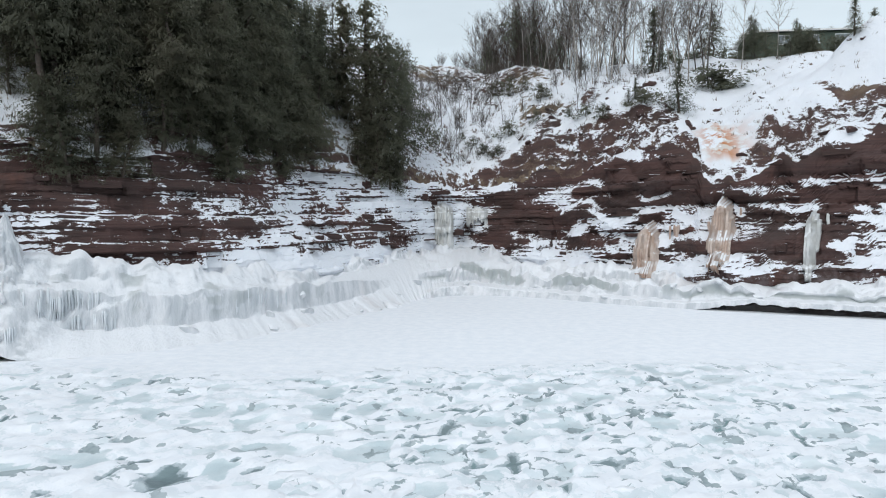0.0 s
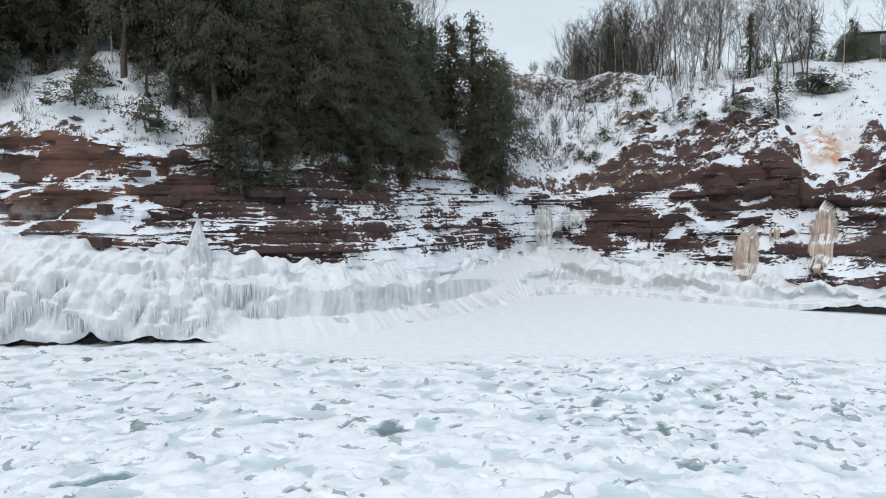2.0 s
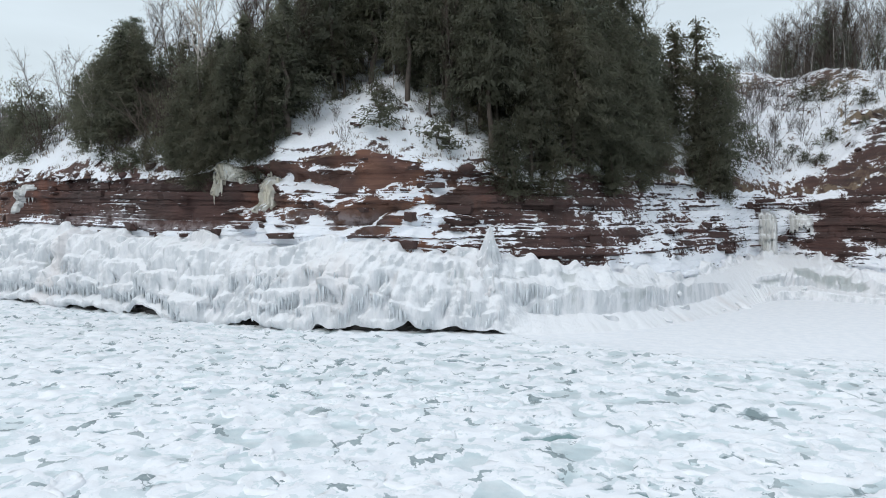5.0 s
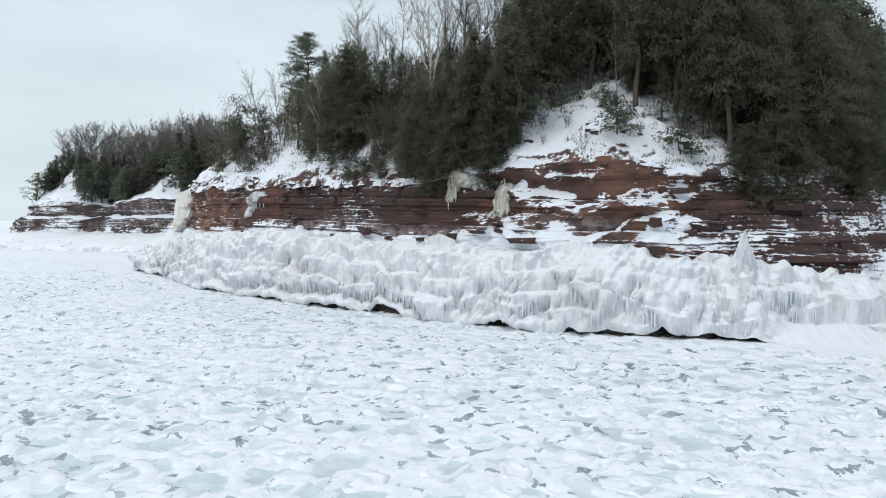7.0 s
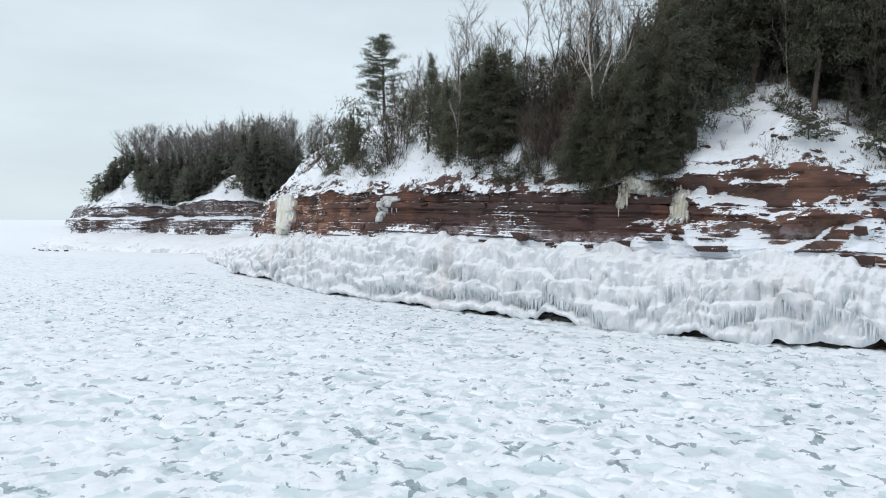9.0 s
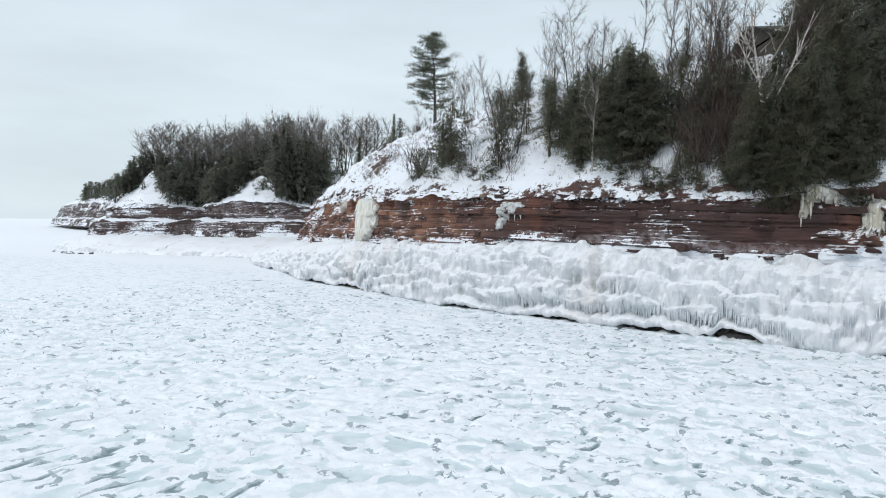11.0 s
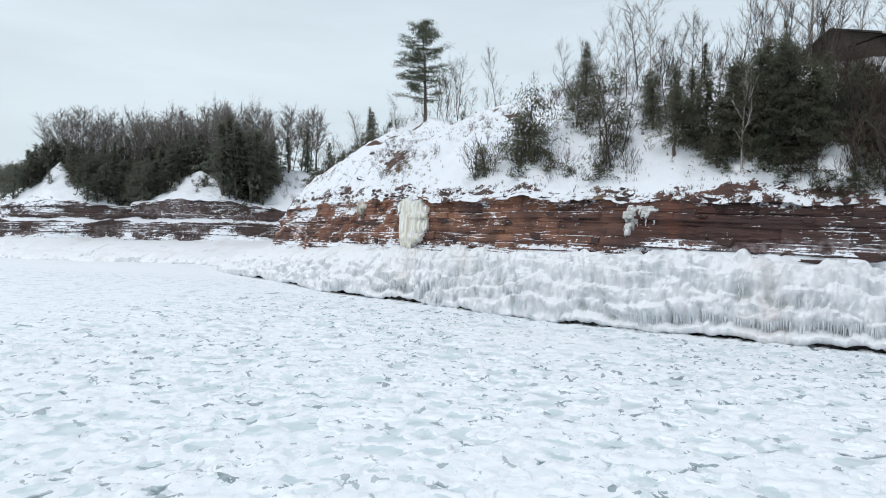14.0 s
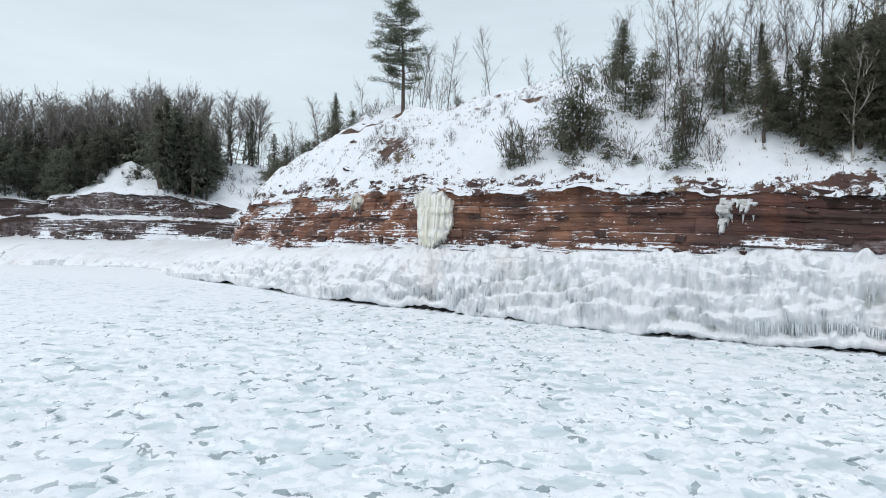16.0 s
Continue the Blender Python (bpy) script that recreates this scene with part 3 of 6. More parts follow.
# ---- hillside, cliff, ice shelf ----
def hillside():
    s = columns(0.4)
    v = np.concatenate([np.linspace(0, 1, 130), 1 + np.linspace(0.02, 1, 16) ** 2 * 8])
    P = hill(s[:, None], v[None, :])
    u, out = along(s), outward(s)
    lap = (0.14 + 0.30 * fbs(u * 1.6, 0 * u, 3, 23)) * (0.25 + 0.75 * step01(5.5, 7, s))
    P[:, 0, :2] += out * lap[:, None]
    P[:, 0, 2] -= 0.30 + 0.35 * np.maximum(lap, 0)
    me = mesh_of("hillside", P.reshape(-1, 3), grid_faces(len(s), len(v), True), M_HILL)
    rough = fbm(P[..., 0] * 0.09, P[..., 1] * 0.09, 3, 101)
    edge = 0.10 * np.exp(-v / 0.03)[None, :] * (0.5 + 0.5 * fbs(P[..., 0] * 0.25, P[..., 1] * 0.25, 3, 103))
    brush = 0.22 * step01(0.35, 0.9, v)[None, :] + 0.04 + 0.5 * (rough - 0.5)
    crag = 0.06 * (1 - step01(4.6, 5.4, s))[:, None] * (1 - step01(0.25, 0.6, v))[None, :] * (1 - np.exp(-((s - 3.48) / 0.28) ** 2))[:, None]
    # a snow-capped knob with a dark overhang round its lower side
    ring = np.hypot((s[:, None] - 2.66) / 0.17, (v[None, :] - 0.31) / 0.12)
    cap = np.exp(-(ring / 0.6) ** 4)
    knoll = 1.1 * np.exp(-((ring - 1.05) / 0.26) ** 2) * (0.75 + 0.5 * fbs(P[..., 0] * 0.5, P[..., 2] * 0.5, 3, 105)) * (1 - step01(0.30, 0.36, v))[None, :] - 0.5 * cap + 0.75 * np.exp(-((s[:, None] - 5.05 + 3 * (v[None, :] - 0.4)) / 0.25) ** 2 - ((v[None, :] - 0.42) / 0.07) ** 2)
    scar = 1.0 * step01(21.3, 21.6, s)[:, None] * (1 - step01(22.5, 22.8, s))[:, None] * np.exp(-((v[None, :] - 0.52 - 0.42 * (22.4 - s[:, None]) + 0.02 * np.sin(s * 19)[:, None]) / 0.022) ** 2) + 0.9 * np.exp(-((s[:, None] - 19.2) / 0.16) ** 2 - ((v[None, :] - 0.63) / 0.02) ** 2)
    tawny = scar + 0.75 * np.exp(-((s - 20.98) / 0.33) ** 2)[:, None] * np.exp(-((v - 0.30) / 0.14) ** 2)[None, :]
    wild = 0.30 * step01(4.6, 5.2, s) * (1 - step01(7.6, 8.4, s))
    smooth = 0.04 * step01(20.0, 20.6, s)[:, None] + 0.06 * (step01(11.5, 12.2, s) * (1 - step01(14, 15, s)))[:, None] * (1 - step01(0.3, 0.6, v))[None, :]
    point_value(me, "bare", -smooth + edge + brush + crag + tawny + wild[:, None] + knoll)
    point_value(me, "rocky", rocky(s[:, None], v[None, :], P[..., 0], P[..., 1]) * (1 - cap))
    point_value(me, "seep", np.exp(-((s - 3.46) / 0.15) ** 2)[:, None] * (step01(0.03, 0.08, v) * (1 - step01(0.20, 0.28, v)))[None, :])
    return tagged(new("hillside", me), "snow-covered hillside with bare earth and brush patches", "hillside", kind="structure")


hillside()


def cliff():
    s = columns(0.2, 1.5, N_ST - 1.0)
    u = along(s)[:, None]
    rows = np.linspace(0, 1, 86)[None, :]
    foot, out = spline(FOOT, s), outward(s)
    top_xy, h1 = top_of(s)
    h0 = spline(SHELF_H, s) - 1.0
    z = h0[:, None] + (h1 - h0)[:, None] * rows
    lean = spline(LEAN_BACK, s)[:, None] * np.maximum(z - h0[:, None] - 1.0, 0)
    level = z + 0.5 * np.sin(u * 0.045) + 0.35 * (fbm(u * 0.12, z * 0.1, 2, 111) - 0.5)
    # beds of uneven thickness, each with its own ledge, broken into blocks
    bed = level * 1.05 + 1.3 * vnoise(level * 0.9, 0 * level, 113)
    b, f = np.floor(bed), bed - np.floor(bed)
    block = np.floor(u * (0.16 + 0.3 * hash01(b, b * 0, 3)) + 7 * hash01(b, b * 0, 4) + 0.8 * vnoise(u * 0.7, b, 115))
    proud = (hash01(b, block, 5) - 0.5) * 0.55 + (hash01(b, b * 0, 6) - 0.5) * 0.55
    thin = np.floor(level * 6.5 + 2 * vnoise(u * 0.15, level, 117))
    proud = proud + (hash01(thin, np.floor(u * 0.7 + 5 * hash01(thin, thin * 0, 8)), 7) - 0.5) * 0.13
    proud = proud + (0.75 + 0.75 * (1 - step01(5.5, 7, s)))[:, None] * fbs(u * 0.12, z * 0.24, 3, 119) + 0.35 * (fbm(u * 0.9, z * 1.2, 3, 121) - 0.5)
    proud = proud - 0.18 * np.exp(-(f / 0.12) ** 2)
    # big broken ledges, sloping back, under the clearing and in the east bay
    open_face = (step01(11.7, 12.3, s) * (1 - step01(14.3, 15.0, s)) + 0.9 * (1 - step01(4.6, 5.6, s)))[:, None]
    stair = (z + 1.5 * fbs(u * 0.11, z * 0.08, 3, 241) + 0.7 * fbs(u * 0.6, z * 0.5, 3, 242)) / 2.3
    sf = stair - np.floor(stair)
    proud = proud - open_face * 1.5 * (np.minimum(sf / 0.38, 1) - sf)
    ledge_snow = open_face * (1 - step01(0.34, 0.46, sf)) * step01(-0.5, 0.2, fbs(u * 0.22, np.floor(stair), 3, 243))
    proud = proud - 2.4 * np.exp(-((s[:, None] - 6.22) / 0.13) ** 2 - ((z - 5.6) / 1.5) ** 2)
    proud = proud + 2.4 * step01(25.5, 26.5, s)[:, None] * (1 - step01(8.6, 9.6, z + 0.4 * fbs(u * 0.2, 0 * z, 3, 137)))
    ends = step01(0, 0.06, rows) * (1 - step01((0.70 + 0.25 * step01(5.5, 7, s) * (1 - 0.6 * step01(11.8, 12.4, s) * (1 - step01(14.2, 14.8, s))))[:, None], 1.0, rows))
    off = proud * ends - lean
    x = foot[:, 0:1] + out[:, 0:1] * off
    y = foot[:, 1:2] + out[:, 1:2] * off
    x[:, -1], y[:, -1], z[:, -1] = top_xy[:, 0], top_xy[:, 1], h1
    me = mesh_of("cliff", np.stack([x, y, z], -1).reshape(-1, 3), grid_faces(len(s), 86, True), M_ROCK, smooth=False)
    low = 1.15 * np.exp(-np.maximum(rows - 0.15, 0) / 0.12) * (fbm(u * 0.3, z * 0.5, 3, 131)) * (0.35 + 0.65 * step01(5.0, 6.5, s))[:, None]
    # large snow patches lie on the broken ledges under the clearing, and a snow chute runs down through them
    low = low + (0.80 * ledge_snow * step01(-0.65, 0.15, fbs(u * 0.55, z * 0.8, 4, 244)) - 0.15 * open_face + 0.55 * open_face * fbs(u * 0.22 + z * 0.22, z * 0.5, 4, 231)) * step01(0.18, 0.3, rows)
    rubble = (step01(12.4, 13.0, s) * (1 - step01(16.6, 17.6, s)) + 0.45 * step01(16.6, 17.6, s) * (1 - step01(23, 24, s)))[:, None]
    low = low + rubble * 0.62 * (1 - step01(0.16, 0.36, rows + 0.06 * fbs(u * 0.2, 0 * z, 3, 236)))
    chute = np.exp(-((u - along(12.35) + 0.5 * (z - 10) + 1.5 * fbs(z * 0.3, 0 * u, 3, 232)) / 1.5) ** 2)
    low = low + 0.7 * chute * step01(0.15, 0.3, rows)
    nook = np.exp(-((u - along(10.75)) / 2.6) ** 2 - ((z - 10.9) / 1.0) ** 2)
    low = low + 0.8 * nook
    cover = 0.35 * step01(0.72, 1.0, rows) * step01(-0.3, 0.6, fbs(u * 0.35, z * 0.5, 3, 134)) + (0.75 + 0.3 * (1 - step01(5.5, 7, s)))[:, None] * fbs(u * 0.16 + z * 0.10, z * 0.42, 4, 133) * (0.22 + 0.78 * step01(0.3, 0.55, spline(LEAN_BACK, s)[:, None] + 0.2))
    west = step01(7.3, 8.2, s)[:, None] * (1 - step01(11.2, 12.0, s))[:, None]
    cover = cover * (1 - 0.55 * west)
    lines = step01(0.45, 0.6, hash01(np.floor(level * 2.1), 0 * level, 0, 9)) - 0.4
    cover = cover + west * lines * 0.9 * (1 - step01(0.22, 0.55, rows + 0.15 * fbs(u * 0.1, z * 0.2, 2, 138)))
    ledgy = 0.5 * (0.42 - rows) * step01(7.5, 8.5, s)[:, None] * (1 - step01(11.0, 12.0, s))[:, None]
    point_value(me, "warm", step01(16.5, 18.5, s)[:, None] * (1 - step01(24.5, 25.5, s))[:, None] + 0.9 * chute + 0.4 * (step01(11.8, 12.4, s) * (1 - step01(13.9, 14.6, s)))[:, None] - step01(25.0, 25.8, s)[:, None] + 0 * z)
    point_value(me, "drift", spline(DRIFT, s)[:, None] + low + cover + ledgy + 0.7 * step01(25.6, 26.4, s)[:, None] * np.exp(-((z - 9.1 + 0.4 * fbs(u * 0.2, 0 * z, 3, 137)) / 0.4) ** 2))
    point_value(me, "frost", 0.6 * step01(25, 26.5, s)[:, None] * step01(-0.4, 0.5, fbs(u * 0.2, z * 0.6, 3, 136)) + 0.6 * np.exp(-rows / 0.13) * step01(-0.2, 0.5, fbs(u * 0.05, 0 * z, 3, 135)) + 0.85 * (step01(12.6, 13.2, s) * (1 - step01(16.2, 17.2, s)))[:, None] * (1 - step01(7.5, 8.6, z + 0.5 * fbs(u * 0.15, 0 * z, 3, 235))))
    ob = tagged(new("sandstone_cliff", me), "layered red sandstone cliff with snow lying on its ledges", "cliff", kind="structure")
    return ob, s, np.stack([x, y, z], -1)


cliff_ob, cliff_s, cliff_grid = cliff()


def lip_height(s):
    """How far the shelf's lip hangs clear of the lake ice: nothing along most of the shore."""
    u = along(s)
    arch = 1 - np.abs(np.sin(np.pi * (u / 3.1 + 0.45 * fbs(u * 0.16, 0 * u, 2, 143)))) ** 0.8
    big = step01(11.42, 11.55, s) * (1 - step01(12.85, 13.05, s)) * (0.34 + 1.35 * arch * (0.75 + 0.5 * fbs(u * 0.3, 0 * u, 2, 145)))
    notch = np.exp(-((u - along(13.62)) / 1.9) ** 2) * 0.75 + np.exp(-((u - along(14.95)) / 1.5) ** 2) * 0.9
    thin = notch + step01(14.4, 14.7, s) * (1 - step01(22.5, 23.5, s)) * (0.24 + 0.42 * fbs(u * 0.26, 0 * u, 4, 141))
    east = 0.75 * step01(1.6, 2.4, s) * (1 - step01(3.2, 3.7, s)) * (0.6 + 0.5 * vnoise(u * 0.4, 0 * u, 144))
    return big + thin + east - 0.12 + 0.12 * fbs(u * 1.4, 0 * u, 3, 146)


def shelf_shape(s, w):
    """The spray-ice shelf, from the lip over the water (w = 0) to the cliff foot (w = 1)."""
    s, w = np.broadcast_arrays(np.asarray(s, float), np.asarray(w, float))
    u = along(s)
    foot, edge = spline(FOOT, s), spline(EDGE, s)
    h = spline(SHELF_H, s)
    wall = step01(2.9, 4.9, h)
    d_soft, z_soft = w, step01(0.0, 1.0, w) * 0.75 + 0.25 * w
    d_hard, z_hard = 0.9 * w ** 1.35 + 0.1 * w, np.sin(w * np.pi / 2) ** 0.95
    # a snow bank runs up to a low icicle wall with a terrace behind it
    bank = step01(7.7, 8.6, s) * (1 - step01(11.15, 11.6, s))
    corner = step01(6.3, 6.9, s) * (1 - step01(8.7, 9.3, s))
    wb = np.clip(w + (1 - 0.85 * corner) * (0.12 * fbs(u * 0.22, 0 * u, 3, 188) + 0.05 * fbs(u * 0.7, w * 6, 3, 189) * step01(0.40, 0.50, w)) * step01(0.05, 0.3, w) * (1 - step01(0.85, 1.0, w)), 0, 1.06)
    d_bank = np.interp(wb, [0, 0.45, 0.56, 1.06], [0, 0.55, 0.60, 1.06])
    z_bank = np.interp(wb, [0, 0.45, 0.56, 0.75, 1.06], [0, 0.26, 0.70, 0.82, 1.03])
    # in the bay: flat snow, then a lumpy ledge
    bay = 1 - step01(6.6, 7.6, s)
    d_bay = np.interp(wb, [0, 0.32, 0.44, 1.06], [0, 0.26, 0.30, 1.06])
    z_bay = np.interp(wb, [0, 0.06, 0.32, 0.44, 1.06], [0, 0.24, 0.28, 0.66, 1.03])
    undercut = bay * step01(-0.15, 0.35, fbs(u * 0.13, 0 * u, 3, 191)) * np.exp(-((wb - 0.37) / 0.035) ** 2)
    d_bay = d_bay + 0.075 * undercut
    d = d_soft + (d_hard - d_soft) * wall
    zz = z_soft + (z_hard - z_soft) * wall
    d, zz = d + (d_bank - d) * bank, zz + (z_bank - zz) * bank
    d, zz = d + (d_bay - d) * bay, zz + (z_bay - zz) * bay
    lip = lip_height(s)
    z = lip + (h - lip) * zz
    body = np.minimum(1, 2.4 * np.sin(np.clip(w, 0, 1) * np.pi)) ** 0.6
    bend = u + 0.5 * fbs(u * 0.3, z * 0.4, 2, 150)
    big = drapes(bend * 0.52, z * 0.19 + 0.8 * vnoise(u * 0.6, 0 * u, 157), 9)
    small = drapes(bend * 1.7 + 3.1, z * 0.30 + 0.6 * vnoise(u * 1.5, 0 * u, 158), 13)
    f1, _, _ = worley(bend * 0.9, z * 0.8, 17)
    knob = np.clip(1 - (f1 / 0.7) ** 2, -0.5, 1)
    lump = fbs(u * 0.16, z * 0.30, 3, 153)
    band = step01(-0.5, 0.3, fbs(u * 0.05, 0 * u + 3, 2, 154))
    push = (0.45 * lump + 1.25 * (big - 0.42) * (0.45 + 0.55 * band) * (0.45 + 0.55 * step01(11.2, 12.4, s)) + 0.85 * (small - 0.35) + 0.32 * (drapes(bend * 3.7, z * 0.55 + 0.7 * vnoise(u * 3, 0 * u, 170), 15) - 0.35) + 0.25 * knob + 0.10 * fbs(u * 2.2, z * 1.6, 2, 155)) * body
    push = push * (0.2 + 0.8 * wall) * (1 - 0.6 * bank)
    # tiers: each swells towards its upper edge, where snow lies and icicles hang, and breaks back under the next
    tier = z / 1.75 + 1.1 * fbm(u * 0.10, 0 * u, 3, 180) * 2 + 0.16 * fbs(u * 0.5, 0 * u, 3, 181) + 0.25 * fbs(u * 0.25, z * 0.5, 2, 185)
    rise_in = tier - np.floor(tier)
    flute = np.abs(np.sin(np.pi * (u * 2.1 + 1.3 * fbs(u * 0.7, np.floor(tier), 2, 182) + 0.12 * fbs(u * 1.1, z, 2, 183)))) ** 0.6
    edge_push = step01(0.0, 0.72, rise_in) * (1 - step01(0.80, 1.0, rise_in))
    strong = 0.25 + 0.75 * step01(-0.4, 0.4, fbs(u * 0.3, np.floor(tier) + 0.5 * fbs(u * 0.9, z, 2, 186), 3, 184))
    strong = strong * (1 - 0.85 * bank * (1 - step01(0.38, 0.5, w)))
    push = push * 0.72 + strong * body * wall * (0.50 * (edge_push - 0.45) + 0.40 * (flute - 0.6) * (0.45 + 0.55 * edge_push))
    bank_snow = step01(6.7, 7.4, s) * (1 - step01(11.15, 11.6, s)) * (1 - step01(0.40, 0.50, wb - 0.38 * (1 - step01(8.3, 9.0, s))))
    push = push * (1 - 0.97 * bank_snow) * (1 - 0.7 * corner)
    # smooth snow along the top, more in some stretches than in others, and a bench low down
    q = (z - lip) / np.maximum(h - lip, 0.1)
    calm = step01(0.50, 0.80, q + 0.22 * fbs(u * 0.07, 0 * u, 3, 159) - 0.10 * step01(-0.2, 0.3, fbs(u * 0.03, 0 * u, 2, 160)))
    push = push * (1 - 0.2 * calm)
    bench = 0.30 + 0.14 * fbs(u * 0.12, 0 * u, 3, 161)
    push = push + 0.55 * wall * (1 - bank_snow) * (1 - step01(bench, bench + 0.10, q)) * step01(-0.3, 0.4, fbs(u * 0.09, 0 * u, 3, 162)) * body
    hollow = np.exp(-((q - 0.19 - 0.07 * fbs(u * 0.35, 0 * u, 3, 171)) / 0.075) ** 2) * step01(-0.15, 0.35, fbs(u * 0.11, 0 * u, 3, 172)) * step01(12.8, 13.6, s) * (1 - step01(22.5, 23.5, s))
    push = push - 1.05 * hollow + 0.75 * np.exp(-(q / 0.10) ** 2) * step01(12.8, 13.6, s) * (1 - step01(22.5, 23.5, s)) * body
    z = z + (0.50 * fbs(u * 0.30, 0 * u, 4, 163) + 0.42 * fbs(u * 1.1, 0 * u, 4, 169)) * step01(0.78, 0.96, w)
    out = outward(s)
    xy = edge + (foot - edge) * d[..., None] + out * (push * 0.8)[..., None]
    z = z + 0.18 * push * body
    # low shelves are broken, ledgy ice with hollows between the blocks
    x, y = xy[..., 0], xy[..., 1]
    terraced = bank
    soft = np.maximum(1 - wall, 0.9 * terraced) * (1 - bank_snow) * step01(0.30, 0.45, w) * (1 - step01(0.85, 1.0, w))
    rise = z + 0.9 * (fbm(x * 0.35, y * 0.35, 4, 164) - 0.5)
    step = rise * 1.15 + 0.5 * vnoise(x * 0.15, y * 0.15, 165)
    ledge = (np.floor(step) + step01(0.72, 0.97, step - np.floor(step)) - step) / 1.15
    z = z + soft * (0.8 * ledge * step01(-0.4, 0.3, fbs(x * 0.12, y * 0.12, 3, 166)) + (0.62 - 0.36 * terraced) * fbs(x * 0.4, y * 0.4, 4, 167) + (0.42 - 0.15 * terraced) * (0.5 - worley(x * 0.6, y * 0.6, 190)[0]) * 1.8)
    # grey that paints the shade inside recesses and under the bay's undercut
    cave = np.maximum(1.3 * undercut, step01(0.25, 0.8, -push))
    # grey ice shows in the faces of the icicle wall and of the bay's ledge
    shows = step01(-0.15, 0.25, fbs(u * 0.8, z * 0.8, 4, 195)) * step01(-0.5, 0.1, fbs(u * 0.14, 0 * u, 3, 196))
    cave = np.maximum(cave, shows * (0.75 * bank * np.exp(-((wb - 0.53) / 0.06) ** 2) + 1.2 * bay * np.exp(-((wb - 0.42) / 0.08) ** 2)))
    # the same painted shade between the blocks of the low shelves
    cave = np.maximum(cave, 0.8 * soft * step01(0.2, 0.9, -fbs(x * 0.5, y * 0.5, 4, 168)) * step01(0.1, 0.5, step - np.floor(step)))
    return np.stack([xy[..., 0], xy[..., 1], z], -1), cave


def shelf():
    s = columns(0.14, 1.0, 38.0)
    w = np.linspace(0, 1.06, 104)
    P, cave = shelf_shape(s[:, None], w[None, :])
    me = mesh_of("ice_shelf", P.reshape(-1, 3), grid_faces(len(s), len(w), True), M_SHELF)
    # carries the painted hollow shade and the grey ice
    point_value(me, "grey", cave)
    ob = tagged(new("ice_shelf", me), "thick shelf of white spray ice frozen along the cliff foot", "ice shelf", kind="structure")
    return ob


shelf()


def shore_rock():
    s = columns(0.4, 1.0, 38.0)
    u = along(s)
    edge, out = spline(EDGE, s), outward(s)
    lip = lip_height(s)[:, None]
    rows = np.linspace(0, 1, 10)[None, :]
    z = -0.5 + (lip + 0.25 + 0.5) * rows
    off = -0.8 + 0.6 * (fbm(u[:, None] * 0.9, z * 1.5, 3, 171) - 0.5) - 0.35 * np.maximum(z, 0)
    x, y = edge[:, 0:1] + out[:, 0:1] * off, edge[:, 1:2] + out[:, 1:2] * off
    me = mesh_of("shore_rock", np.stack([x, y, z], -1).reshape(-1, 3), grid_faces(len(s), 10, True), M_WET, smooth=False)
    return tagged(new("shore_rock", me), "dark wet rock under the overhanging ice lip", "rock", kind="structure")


shore_rock()


# ---- trees ----
def tubes(segments, sides=4):
    """Tapered tubes, one for each (start, end, radius, radius)."""
    a = np.array([q[0] for q in segments], float)
    b = np.array([q[1] for q in segments], float)
    ra, rb = np.array([q[2] for q in segments]), np.array([q[3] for q in segments])
    d = b - a
    d /= np.linalg.norm(d, axis=1, keepdims=True) + 1e-9
    ref = np.where(np.abs(d[:, 2:3]) > 0.9, np.array([[1.0, 0, 0]]), np.array([[0, 0, 1.0]]))
    e1 = np.cross(d, ref)
    e1 /= np.linalg.norm(e1, axis=1, keepdims=True)
    e2 = np.cross(d, e1)
    ang = np.arange(sides) * 2 * np.pi / sides
    ring = e1[:, None, :] * np.cos(ang)[None, :, None] + e2[:, None, :] * np.sin(ang)[None, :, None]
    v = np.concatenate([a[:, None, :] + ring * ra[:, None, None], b[:, None, :] + ring * rb[:, None, None]], 1)
    n = len(segments)
    k = np.arange(sides)
    f = np.stack([k, k + sides, (k + 1) % sides + sides, (k + 1) % sides], 1)
    return v.reshape(-1, 3), (f[None] + (np.arange(n) * 2 * sides)[:, None, None]).reshape(-1, 4)


def sprays(centre, way, length, width, rng, droop=0.2):
    """Foliage sprays: small pointed pieces along way, turned to face out of the crown."""
    n = len(centre)
    way = way / (np.linalg.norm(way, axis=1, keepdims=True) + 1e-9)
    side = np.cross(way, np.array([0, 0, 1.0]) + rng.normal(0, 0.6, (n, 3)))
    side /= np.linalg.norm(side, axis=1, keepdims=True) + 1e-9
    L, W = (length * rng.uniform(0.6, 1.4, n))[:, None], (width * rng.uniform(0.6, 1.4, n))[:, None]
    tip = centre + way * L * 0.6 + np.array([0, 0, -1.0]) * droop * L
    back = centre - way * L * 0.4
    a, b = back + side * W * 0.5, back - side * W * 0.5
    out = centre * np.array([1, 1, 0]) + np.array([0, 0, 0.35])
    wrong = np.sum(np.cross(tip - a, b - a) * out, 1) < 0
    a[wrong], b[wrong] = b[wrong].copy(), a[wrong].copy()
    return np.stack([a, tip, b], 1).reshape(-1, 3), np.arange(n * 3).reshape(n, 3)


